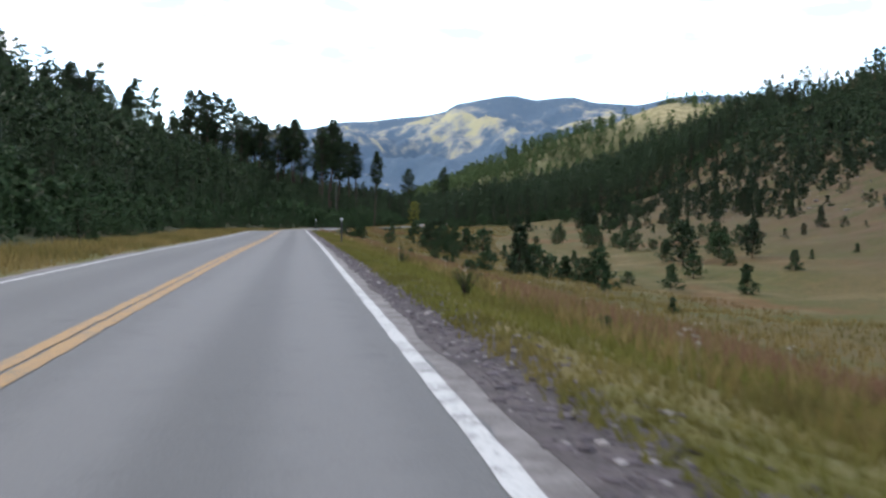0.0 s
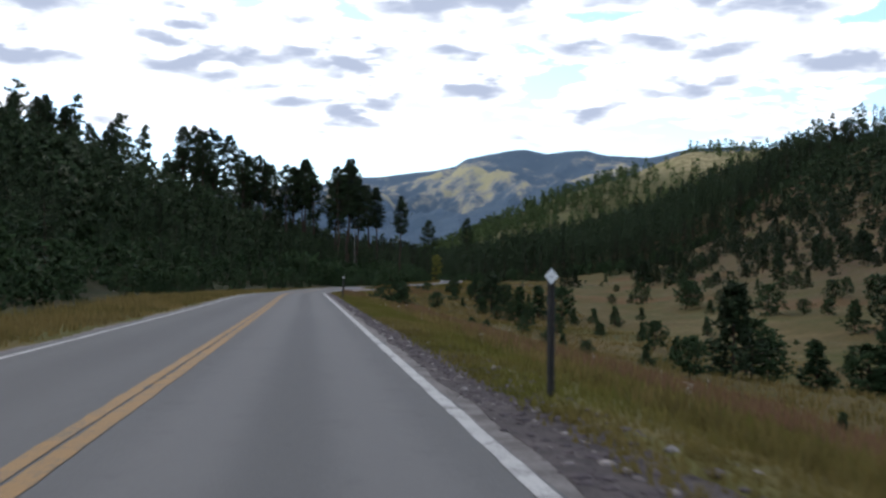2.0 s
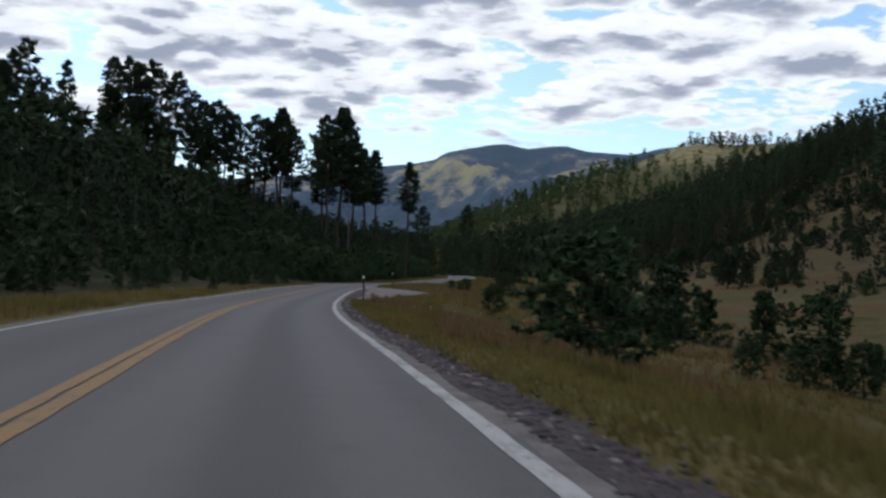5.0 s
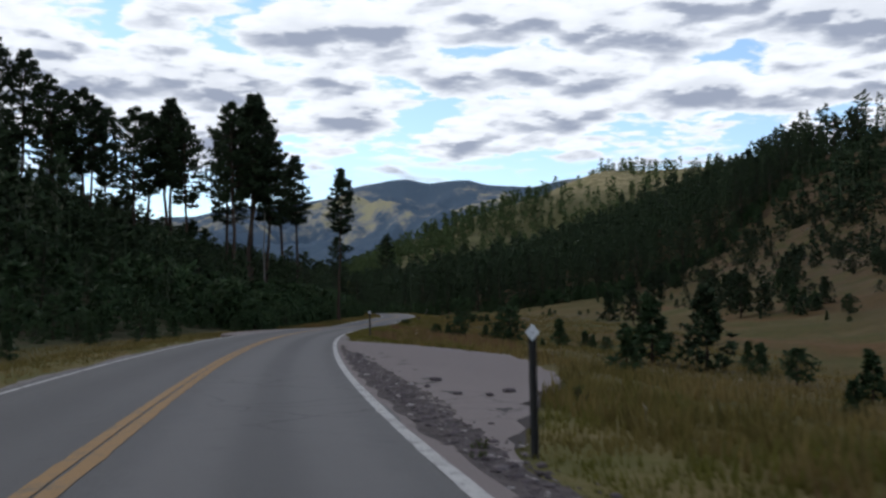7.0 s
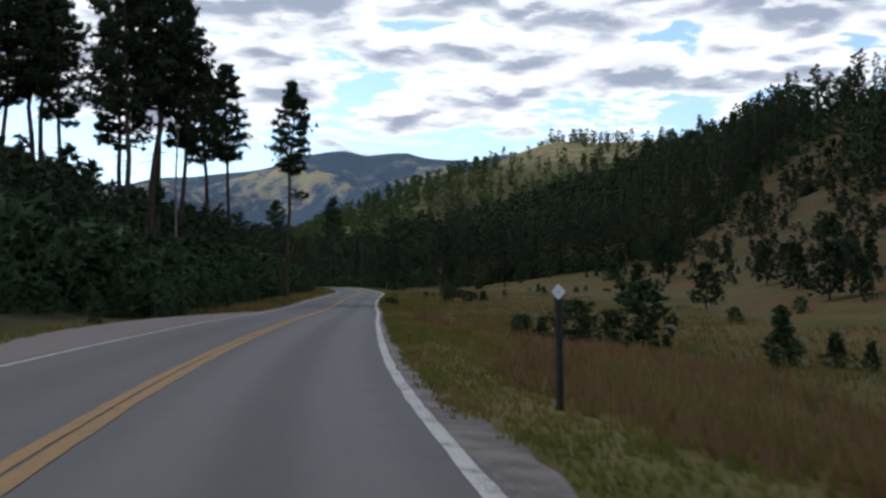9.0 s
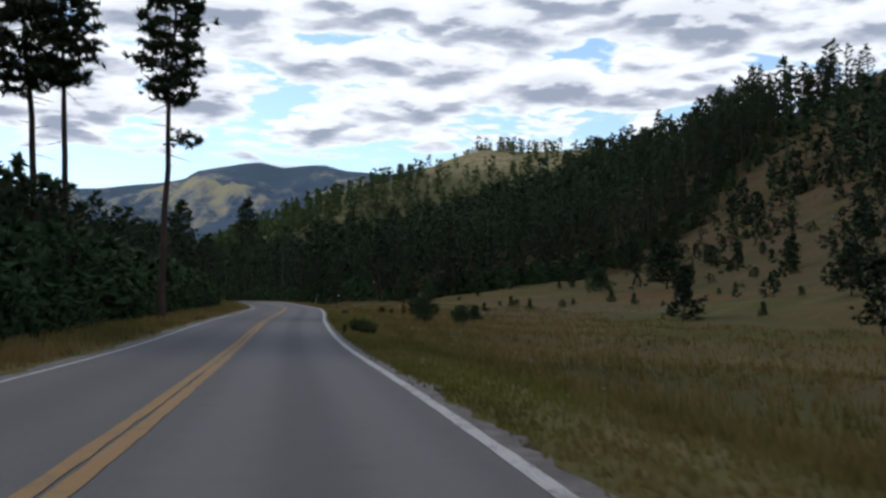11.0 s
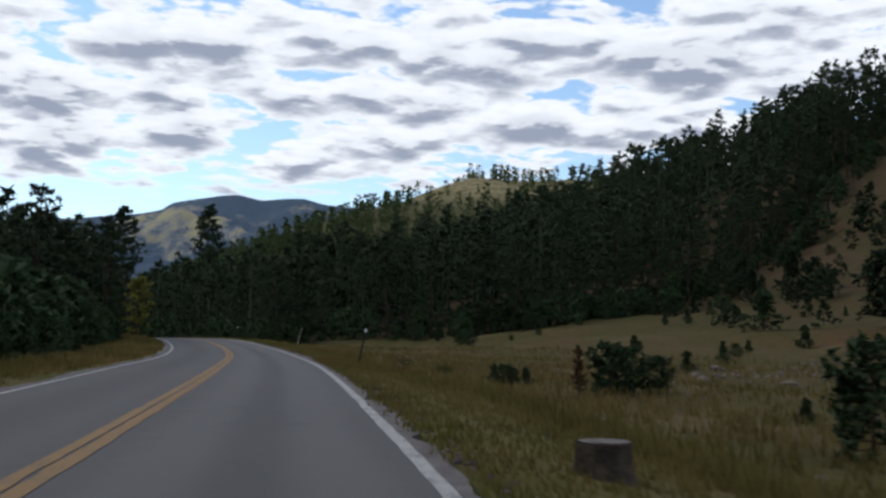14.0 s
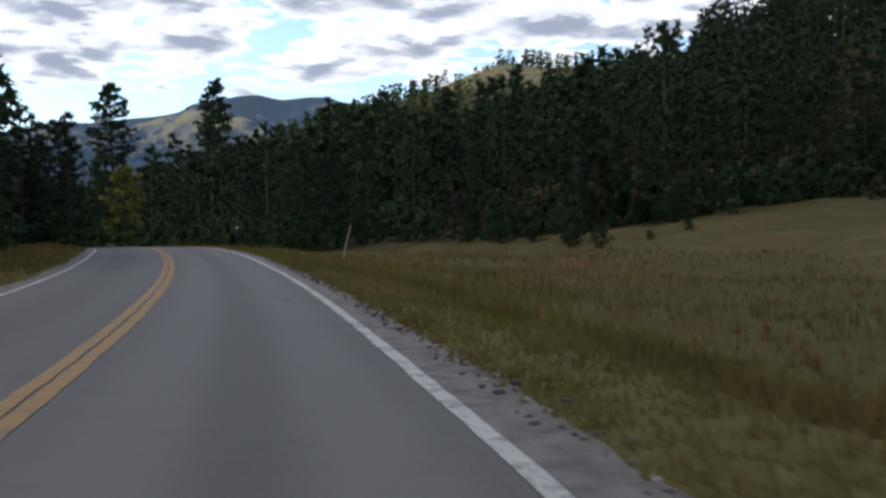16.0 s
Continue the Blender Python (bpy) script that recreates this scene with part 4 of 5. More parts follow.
spots = []
while len(spots) < 620:
    y = 25 + 450 * west.random()
    u = -(17 + 135 * west.random() ** 1.3)
    x = float(road_x(y)) + u
    if apart(x, y, 2.3 if u > -60 else 3.0):
        h = high_west(y, u)
        if 215 < y < 420 and u > -75:
            h = min(h, 6.0 + 4.0 * west.random()) if y < 290 else min(max(h, 8.5), 9.0 + 5.0 * west.random())
        spots.append((x, y, h, u))
near = [p for p in spots if p[3] > -52 and p[2] > 5][:70]
for x, y, h, u in near:
    FOREST.plant(x, y, h, lean=float(west.normal(0, 1.0)))
rest = np.array([p[:3] for p in spots if p not in near])
woods("pine_woods", "dark pine forest covering the slope beside the road", np.column_stack([rest[:, :2], land(rest[:, 0], rest[:, 1])]), rest[:, 2], FARWOOD, 260, 20, 8, 0.046, 0.10, 0.20, None, 4, 0.28)
k = 780
y = np.where(west.random(k) < 0.78, 30 + 260 * west.random(k), 290 + 150 * west.random(k))
u = -(26 + 95 * west.random(k))
x = road_x(y) + u
woods("pine_woods", "lower dark pines filling the forest slope", np.column_stack([x, y, land(x, y)]), np.where(y < 290, 10.0, 7.0) + 4.5 * west.random(k), FARWOOD, 265, 16, 6, 0.075, 0.04, 0.24, None, 3, 0.32)
k = 170
y = 335 + 120 * west.random(k)
u = -(14 + 40 * west.random(k))
x = road_x(y) + u
woods("pine_woods", "dark pines behind the roadside thicket", np.column_stack([x, y, land(x, y)]), np.where(y > 430, 8.5, 6.3) + 3.2 * west.random(k), FARWOOD, 268, 20, 8, 0.050, 0.05, 0.20, None, 4, 0.28)
k = 170
y = 292 + 54 * west.random(k)
u = -(14.5 + 36 * west.random(k))
x = road_x(y) + u
woods("pine_woods", "young dark pines under the tall stand", np.column_stack([x, y, land(x, y)]), 7.2 + 2.8 * west.random(k), FARWOOD, 272, 18, 8, 0.065, 0.03, 0.26, None, 3, 0.30)
# tall pines going on up that slope
count = 0
for x, y in ((-24, 321), (-46, 321), (-40, 383)):
    TALL.plant(x, y, 19.5)
while count < 26:
    x, y = -75 + 82 * west.random(), 286 + 110 * west.random()
    if x - float(road_x(y)) > -30 or not apart(x, y, 5.0):
        continue
    TALL.plant(x, y, 15.5 + 5 * west.random(), lean=float(west.normal(0, 1.5)))
    count += 1
# trees and thicket close to the road where it leaves the valley
count = 0
while count < 62:
    y = 422 + 105 * west.random()
    u = -(8.5 + 34 * west.random() ** 1.2)
    if apart(float(road_x(y)) + u, y, 2.3):
        FOREST.plant(float(road_x(y)) + u, y, (11.5 + 4.5 * west.random()) * (0.85 if u > -12 else 1.0), lean=float(west.normal(0, 1.0)))
        count += 1
count = 0
while count < 75:
    y = 276 + 150 * west.random()
    u = -(7.5 + 12 * west.random())
    if apart(float(road_x(y)) + u, y, 1.2):
        SHRUB.plant(float(road_x(y)) + u, y, (2.2 + 3.4 * west.random()) * min(1.0, (-u - 3) / 8))
        count += 1
k = 130
y = 466 + 84 * west.random(k)
u = -(14 + 44 * west.random(k))
x = road_x(y) + u
woods("pine_woods", "dark pines beside the road's last bend", np.column_stack([x, y, land(x, y)]), 15.0 + 4.0 * west.random(k), FARWOOD, 274, 20, 8, 0.048, 0.05, 0.20, None, 4, 0.28)
# the pines that stand round the outside of the bend
for i in range(26):
    x, y = 36.0 + 18.5 * west.random(), 494 + 20 * west.random()
    if x - float(road_x(y)) > 6 and apart(x, y, 1.6):
        FOREST.plant(x, y, 13.5 + 4.5 * west.random(), lean=float(west.normal(0, 1.0)))
# taller pines behind them, heights set so that their tops line up from the camera
k = 150
y = 425 + 85 * west.random(k)
u = -(8.5 + np.where(west.random(k) < 0.6, 12, 55) * west.random(k))
x = road_x(y) + u
rise = (1.7 + 0.128 * np.hypot(x - 42.6, y - 355)) * (0.82 + 0.22 * west.random(k)) - land(x, y) * 0.9
woods("pine_woods", "dark pines rising beside the road's last bend", np.column_stack([x, y, land(x, y)]), np.clip(rise, 6.0, 17.0), FARWOOD, 277, 22, 9, 0.050, 0.06, 0.20, None, 4, 0.28)
# forest that closes the valley
spots = []
while len(spots) < 560:
    x = -60 + 350 * west.random()
    back_ = 105 * west.random() ** 1.25
    y = float(np.interp(x, FRONT_X, FRONT_Y)) + 2 + back_
    u = x - float(road_x(y))
    if abs(u) < 10 or (55 < x < 70 and y < 552) or not apart(x, y, 2.5):
        continue
    spots.append((x, y, (9.5 + 10 * west.random() + 4 * (x > 95)) * (0.8 if back_ < 8 else 1.0), back_))
near = sorted(spots, key=lambda p: p[3])[:80]
for x, y, h, _ in near:
    FOREST.plant(x, y, h, lean=float(west.normal(0, 1.0)))
rest = np.array([p[:3] for p in spots if p not in near])
woods("pine_woods", "dense dark pine forest closing the valley", np.column_stack([rest[:, :2], land(rest[:, 0], rest[:, 1])]), rest[:, 2], FARWOOD, 270, 22, 9, 0.044, 0.07, 0.20, None, 4, 0.27)
# thickets: undergrowth on the slope and along the forest's front
bushy = (round_, cone, round_, cone)
k = 1500
y = 25 + 455 * west.random(k)
u = -(11.5 + 60 * west.random(k) ** 1.5)
x = road_x(y) + u
h = (1.5 + 3.0 * west.random(k)) * np.clip((-u - 7) / 9, 0.4, 1.0)
ok = ~((y > 180) & (y < 275) & (u > -13))
x, y, h = x[ok], y[ok], h[ok]
woods("pine_thicket", "dense dark green undergrowth below the pines", np.column_stack([x, y, land(x, y)]), h, YOUNG, 280, 12, 5, 0.17, 0.02, 0.34, bushy, 2)
k = 620
y = 274 + 170 * west.random(k)
u = -(8.2 + 15 * west.random(k) ** 1.3)
x = road_x(y) + u
woods("pine_thicket", "dense green young pines crowding the road bend", np.column_stack([x, y, land(x, y)]), (2.0 + 3.2 * west.random(k)) * np.clip((-u - 3.5) / 9, 0.5, 1.1), YOUNG, 285, 13, 5, 0.17, 0.01, 0.36, bushy, 2)
k = 650
x = -40 + 330 * west.random(k)
y = np.interp(x, FRONT_X, FRONT_Y) - 3 + 16 * west.random(k)
ok = np.abs(x - road_x(y)) > 9
x, y = x[ok], y[ok]
woods("pine_thicket", "dark undergrowth along the forest front", np.column_stack([x, y, land(x, y)]), 1.5 + 3.5 * west.random(len(x)), YOUNG, 290, 12, 5, 0.17, 0.02, 0.34, bushy, 2)
count = 0
while count < 70:
    y = 30 + 440 * west.random()
    u = -(9.5 + 8 * west.random() ** 1.3)
    if (y < 120 and u > -12.5) or not apart(float(road_x(y)) + u, y, 1.1):
        continue
    SHRUB.plant(float(road_x(y)) + u, y, 1.2 + 2.2 * west.random() * min(1.0, (-u - 6) / 8))
    count += 1
for x, y, h in ((-9.0, 62, 1.7), (-11.5, 70, 2.4), (-9.5, 78, 1.5), (-6.5, 236, 0.9), (-8.0, 232, 1.1), (-9, 226, 1.3), (-11, 222, 1.5)):
    SHRUB.plant(float(road_x(y)) + x - (0 if y < 100 else 3), y, h)

# pines of the meadow
MEADOW_SOUTH = [(14.1, 63.9, 1), (28.1, 82.3, 1.5), (20.9, 96.4, 1.9), (32.3, 98.4, 3.8), (31, 98.8, 2.7), (25.2, 101.7, 4.9), (30.2, 102.4, 2.9), (27, 103.5, 3.2), (22, 105.8, 1.2), (29.9, 107.6, 2.6), (49, 116.5, 2.7), (19, 116.8, 1), (22.5, 126.8, 1), (31.2, 131.5, 2.3), (17, 136.1, 0.8), (21.5, 136.7, 1.3), (56.2, 138.8, 6), (61.6, 139.4, 3.4), (34.3, 144, 1.8), (56.2, 145.6, 3.1), (11.1, 147.5, 3.3), (31.8, 148.7, 1.3), (12.4, 149.3, 2.4), (66.4, 152.7, 3.3), (32.8, 153.7, 1.4), (62.4, 162.6, 1.8), (26.7, 163.5, 2.2), (25.1, 168.1, 1.6), (62.2, 168.3, 1.9), (59.8, 172.6, 3.7), (40.4, 172.9, 2.3), (35.8, 175.1, 2), (44.7, 175.9, 1.6), (14.8, 178, 1.5), (25.2, 179.4, 2.1), (36, 181.5, 4.2)]
MEADOW_MIDDLE = [(20, 183.5, 2.2), (33.3, 183.8, 4.1), (27.1, 184, 5.1), (75.5, 186.4, 2.9), (32.1, 190.1, 3.5), (30.6, 193.6, 3.3), (61.5, 195.5, 2), (66.5, 195.8, 3.4), (25.8, 200.1, 1.2), (66.3, 201.2, 2.6), (62.2, 207.5, 4.4), (64.8, 211.4, 3.7), (35.2, 218.1, 1.9), (27.6, 222.3, 2.4), (36.1, 223, 1.8), (60.2, 223.7, 3.6), (56, 226.5, 1.6), (34.8, 226.9, 5.1), (32.3, 229.1, 4.2), (43.4, 236.9, 1.9), (62.9, 237.7, 1.8), (104.3, 317.1, 4.6), (97.3, 323.6, 5.1)]
MEADOW_NORTH = [(110.4, 337.3, 5.9), (99.1, 338.2, 6.5), (104.3, 352.9, 5.8), (123, 358.4, 4.4), (116.8, 365.3, 5.1), (118.6, 408.9, 7.6), (108.2, 409.3, 2.1), (93.3, 415.5, 1.6), (95.5, 418.1, 0.9), (112.8, 420.3, 4.2), (122.4, 439.1, 3.4), (140.6, 441.1, 4.4), (120.1, 443.4, 2), (93.3, 452.3, 1.8), (145.7, 452.5, 7), (110.5, 467.6, 3.2), (100.5, 470, 3.2), (98.7, 475.4, 1.6), (142, 478.9, 1.6), (96.4, 479.8, 1.7), (137, 481.7, 1.6)]
MEADOW_MORE = [(37.5, 105.1, 1.3), (39.7, 98.8, 2.4), (45.6, 94.6, 2.8), (24.2, 56.5, 0.9), (65.1, 136.4, 5.2), (59.5, 130.9, 2), (59.2, 112.2, 2.3), (76.8, 177.4, 3.7), (37.2, 111.9, 1.4), (15.4, 72.2, 0.4), (28.1, 117.9, 1.9), (31.6, 124.1, 1.7), (18.7, 106.1, 0.9), (45.9, 157.4, 2.1), (24.1, 135.1, 1.7), (27.6, 162.7, 2.2), (25.7, 164.3, 1.9), (38.8, 176.6, 1.8), (39.9, 169.9, 0.8), (18.5, 137.3, 0.8), (29, 203.5, 2), (25.3, 196.1, 0.7), (98.6, 317, 4.3), (144, 431.4, 3.9), (91.7, 416.5, 0.8), (127.1, 442.1, 1.8), (146.7, 467.9, 3.1), (130, 487.9, 2.1), (32, 264.2, 1.3), (32.9, 263, 1.6), (33, 260.1, 3.1), (35, 252.4, 2.4), (50.9, 345.2, 1.95), (56.6, 362.1, 1.75), (32.3, 249.2, 0.8), (37, 251.8, 1.4), (36.7, 249.4, 1.2), (35.9, 244.7, 1.1), (45.3, 253.5, 1.1), (41.6, 246.6, 1.6), (93.7, 324.9, 7.2), (25.1, 255.4, 1), (26.2, 255.9, 1), (26.6, 253.5, 1.8), (58.9, 362.6, 1.3), (82.3, 352.8, 5.6), (69.5, 313.6, 4.8), (57.9, 290.7, 1.4), (84.4, 318.1, 1.9), (89.4, 349.3, 1.4), (49.4, 340.5, 0.65), (56.8, 351.3, 1.3), (57.2, 348.3, 1.5), (49, 339.9, 0.6), (51.3, 337.6, 1.5), (57.8, 363.0, 1.55), (71.5, 378.0, 1.15), (104.4, 396.7, 1.6), (55.6, 366.2, 0.7), (55.2, 368, 0.7), (56.2, 368.4, 0.4)]
for x, y, h in MEADOW_SOUTH + MEADOW_MIDDLE + MEADOW_NORTH + MEADOW_MORE:
    planted.append((x, y))
    (SMALL if h < 4.6 else MIDDLE).plant(x, y, max(h, 0.6), slim=1.22)
count = 0
while count < 85:
    y = -20 + 490 * west.random()
    u = 60 + 42 * west.random()
    x = float(road_x(y)) + u
    if y > np.interp(x, FRONT_X, FRONT_Y) - 6 or (u < 60 and west.random() < 0.35) or not apart(x, y, 2.2):
        continue
    if u > 78:
        MIDDLE.plant(x, y, (2.5 + 4.0 * west.random()) * (0.7 if y < 230 else 1.0))
    else:
        SMALL.plant(x, y, 0.7 + 2.4 * west.random() ** 1.5)
    count += 1
k = 3600
y = np.where(west.random(k) < 0.35, -20 + 270 * west.random(k), 240 + 250 * west.random(k))
u = np.where(y < 250, 80, 62) + 150 * west.random(k) ** 0.85
x = road_x(y) + u
ok = (y < np.interp(x, FRONT_X, FRONT_Y) - 3) & (west.random(k) < np.clip((u - 30) / 80, 0.25, 1))
x, y, u = x[ok][:1800], y[ok][:1800], u[ok][:1800]
woods("hillside_pines", "scattered pines over the dry hillside", np.column_stack([x, y, land(x, y)]), (1.6 + 3.4 * west.random(len(x))) * np.clip(u / 120, 0.6, 1.2) * np.where(y < 230, 0.75, 1.0), NEEDLES, 300, 13, 5, 0.150, 0.02, 0.46, (cone, round_, cone, round_))

# yellowing tree where the road leaves the valley, and a shrub or two
AUTUMN = Kind("autumn_tree", "yellow-green leafy tree before dark pines", "tree", "", GOLD, [(61, 9.0, 0.10, 0.26, 34, 7, 9, 0.055, round_, 0.012)])
AUTUMN.plant(64.5, 548, 14.0)
BROWN = Kind("dead_pine", "small browned pine beside green young pines", "young pine", "", BROWNED, [(71, 2.2, 0.1, 0.22, 24, 5, 8, 0.08, cone, 0.014)])
BROWN.plant(55.4, 362.1, 1.65)
for x, y, h in ((53.9, 364.5, 0.8), (56.8, 348.2, 1.5), (57.4, 353.8, 0.65), (84.2, 391.0, 1.4), (100.4, 407.9, 1.1), (97.4, 406.0, 1.2),
                (95.2, 484.5, 2.2), (96.2, 481.6, 1.5), (97.6, 479.4, 2.4), (98.4, 474.2, 2.0), (100.2, 470.8, 1.2), (98.1, 465.6, 1.8), (103.1, 460.1, 0.9), (107.2, 459.8, 1.1)):
    SMALL.plant(x, y, h, slim=1.22)

r = np.random.default_rng(5)
xy = np.stack([80 + 420 * r.random(5200), 470 + 420 * r.random(5200)], -1)
edge = np.interp(xy[:, 0], FRONT_X, FRONT_Y)
xy = xy[(xy[:, 1] > edge + 40)][:1500]
woods("pine_woods", "dense dark pine woods on the valley side", np.column_stack([xy, land(xy[:, 0], xy[:, 1])]), 12 + 7 * r.random(len(xy)), FARWOOD, 210, 14, 5, 0.075, 0.12, 0.20)
yy = 40 + 450 * r.random(2600)
uu = 128 + 240 * r.random(2600) ** 0.9
keep = r.random(2600) < np.clip((uu - 112) / 80, 0.15, 1.0)
yy, uu = yy[keep][:1500], uu[keep][:1500]
xx = road_x(yy) + uu
woods("pine_woods", "pine woods on the upper hillside", np.column_stack([xx, yy, land(xx, yy)]), 10 + 8 * r.random(len(xx)), FARWOOD, 220, 14, 5, 0.075, 0.10, 0.20)
yy = 20 + 600 * r.random(1500)
uu = -(135 + 150 * r.random(1500))
xx = road_x(yy) + uu
woods("pine_woods", "dark pine woods on the western slope", np.column_stack([xx, yy, land(xx, yy)])[:500], (13 + 7 * r.random(1500))[:500], FARWOOD, 230, 12, 4, 0.09, 0.12, 0.20)
xy = np.stack([-40 + 140 * r.random(700), 560 + 300 * r.random(700)], -1)
xy = xy[np.abs(xy[:, 0] - road_x(xy[:, 1])) > 12]
woods("pine_woods", "dark pine woods at the valley's end", np.column_stack([xy, land(xy[:, 0], xy[:, 1])]), 12 + 6 * r.random(len(xy)), FARWOOD, 240, 12, 5, 0.075, 0.10, 0.20)
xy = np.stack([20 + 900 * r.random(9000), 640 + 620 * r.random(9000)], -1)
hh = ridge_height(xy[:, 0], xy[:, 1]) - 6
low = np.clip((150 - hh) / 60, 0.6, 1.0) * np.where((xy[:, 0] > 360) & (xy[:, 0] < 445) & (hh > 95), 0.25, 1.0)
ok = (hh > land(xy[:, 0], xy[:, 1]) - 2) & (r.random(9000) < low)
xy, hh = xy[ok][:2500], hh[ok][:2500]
woods("pine_woods", "sunlit green pines scattered over the far knoll", np.column_stack([xy, hh]), 8 + 7 * r.random(len(xy)), SUNWOOD, 250, 12, 5, 0.125, 0.04, 0.28, (cone, round_, tall, round_), 2)

# ---- roadside things ----
def box_mesh(name, sx, sy, sz, mat, z0=0.0, bevel=0.0):
    bm = bmesh.new()
    bmesh.ops.create_cube(bm, size=1.0)
    bmesh.ops.scale(bm, vec=(sx, sy, sz), verts=bm.verts)
    bmesh.ops.translate(bm, vec=(0, 0, z0 + sz / 2), verts=bm.verts)
    if bevel:
        bmesh.ops.bevel(bm, geom=bm.edges[:], offset=bevel, segments=2, affect="EDGES")
    me = bpy.data.meshes.new(name)
    bm.to_mesh(me)
    bm.free()
    me.materials.append(mat)
    return me


def channel_mesh(name, high, mat):
    """A rolled steel post of hat section."""
    prof = [(-0.045, 0.0), (-0.026, 0.0), (-0.016, 0.034), (0.016, 0.034), (0.026, 0.0), (0.045, 0.0), (0.045, 0.006), (0.030, 0.006), (0.020, 0.042), (-0.020, 0.042), (-0.030, 0.006), (-0.045, 0.006)]
    n = len(prof)
    v = np.array([(a, b, z) for z in (-0.35, high) for a, b in prof])
    bm = bmesh.new()
    vs = [bm.verts.new(p) for p in v]
    for i in range(n):
        bm.faces.new((vs[i], vs[(i + 1) % n], vs[(i + 1) % n + n], vs[i + n]))
    bm.faces.new(vs[:n][::-1])
    bm.faces.new(vs[n:])
    bmesh.ops.recalc_face_normals(bm, faces=bm.faces)
    me = bpy.data.meshes.new(name)
    bm.to_mesh(me)
    bm.free()
    me.materials.append(mat)
    return me


POST = channel_mesh("post", 1.18, POSTMAT)
PLATE = box_mesh("reflector", 0.115, 0.008, 0.115, REFLECT, -0.0575, 0.002)
BOLT = box_mesh("bolt", 0.014, 0.012, 0.014, POSTMAT, -0.007, 0.002)


def delineator(x, y, turn, lean=0.0, high=1.0, label="dark steel marker post with white diamond reflector"):
    ob = new("marker_post")
    tagged(ob, label, "marker post", "marker posts along the road")
    under(ob, "post", POST)
    plate = under(ob, "reflector", PLATE, "white diamond reflector", pose(0, -0.007, 1.185, 0, 45, 0))
    under(plate, "bolt", BOLT, "", pose(0, -0.007, 0.0, 0, 0, 0))
    ob.matrix_basis = pose(x, y, float(land(x, y)) - 0.02, 0, lean, turn) @ Matrix.Diagonal((1, 1, high, 1))
    return ob


delineator(6.26, 61.9, -3, 0.5, 1.18)
delineator(5.72, 118.6, 0, 3.0, 1.18, "dark steel marker post leaning slightly, white diamond reflector")
delineator(7.92, 180.6, -10, 0.0, 1.20)
delineator(14.54, 228.0, -14, -0.6, 1.16)
delineator(52.2, 375.2, -14, 12.0, 1.27, "marker post leaning over towards the meadow")
delineator(61.6, 442.5, -5, 0.0, 1.1)
pole = new("marker_pole")
tagged(pole, "pale weathered pole leaning at the meadow's edge", "pole")
pv, pf = tube([(0, 0, -0.3), (0.0, 0, 0.8), (0.02, 0, 1.7), (0.03, 0, 2.05)], [0.045, 0.042, 0.038, 0.034], 8)
under(pole, "shaft", mesh_of("shaft", pv, pf, [PALEPOST], True))
pole.matrix_basis = pose(64.9, 431.0, float(land(64.9, 431.0)), 0, 13, 0)

# cut stump in the grass
bm = bmesh.new()
rings = [(0.46, -0.1), (0.37, 0.05), (0.33, 0.22), (0.325, 0.44), (0.31, 0.46)]
loops = []
rr_ = np.random.default_rng(9)
for rad, z in rings:
    loops.append([bm.verts.new((rad * (1 + 0.08 * math.sin(3 * t) + 0.05 * math.sin(7 * t) + rr_.normal(0, 0.015)) * math.cos(t), rad * (1 + 0.08 * math.sin(3 * t)) * math.sin(t), z + rr_.normal(0, 0.006)))
                  for t in np.linspace(0, 2 * math.pi, 20, endpoint=False)])
for a, b in zip(loops, loops[1:]):
    for i in range(20):
        bm.faces.new((a[i], a[(i + 1) % 20], b[(i + 1) % 20], b[i]))
me = bpy.data.meshes.new("trunk")
bm.to_mesh(me)
bm.free()
me.materials.append(CUTWOOD)
stump = new("tree_stump")
tagged(stump, "low dark tree stump cut flat in grass", "tree stump")
under(stump, "trunk", me)
t = np.linspace(0, 2 * np.pi, 20, endpoint=False)
cv = np.vstack([np.stack([0.31 * np.cos(t), 0.31 * np.sin(t), np.full(20, 0.462)], -1), [[0, 0, 0.47]]])
under(stump, "cut_face", mesh_of("cut_face", cv, np.stack([np.arange(20), (np.arange(20) + 1) % 20, np.full(20, 20)], 1), [DEADWOOD]), "weathered grey cut face")
stump.matrix_basis = pose(42.8, 340.5, float(land(42.8, 340.5)) - 0.02) @ Matrix.Scale(0.8, 4)

# pale stones heaped along the foot of the slope
r = np.random.default_rng(77)
for i in range(34):
    f = r.random()
    x, y = 66 + 40 * f + r.normal(0, 1.2), 373 + 17 * f + r.normal(0, 2.2)
    s = 0.15 + 0.32 * r.random() ** 2
    st = new("boulder", stones("boulder", np.zeros((1, 3)), np.array([s]), PALE_STONE, 300 + i, 0.55))
    st.location = (x, y, float(land(x, y)) + s * 0.1)
    tagged(st, "pale rough boulder in a line of rocks", "boulder", "boulders across the meadow")
k = 420
f = r.random(k)
x, y = 64 + 44 * f + r.normal(0, 2, k), 372 + 19 * f + r.normal(0, 3, k)
tagged(new("rocks", stones("rocks", np.stack([x, y, land(x, y) + 0.02], -1), 0.06 + 0.16 * r.random(k) ** 2, PALE_STONE, 12)), "small pale rocks strewn among the boulders", "rocks", kind="stuff")
k = 700
u = 95 + 75 * r.random(k)
y = 130 + 330 * r.random(k)
x = road_x(y) + u
tagged(new("rocks", stones("rocks", np.stack([x, y, land(x, y) + 0.05], -1), 0.12 + 0.5 * r.random(k) ** 3, PALE_STONE, 13)), "pale rocks scattered on the eroded hillside", "rocks", kind="stuff")

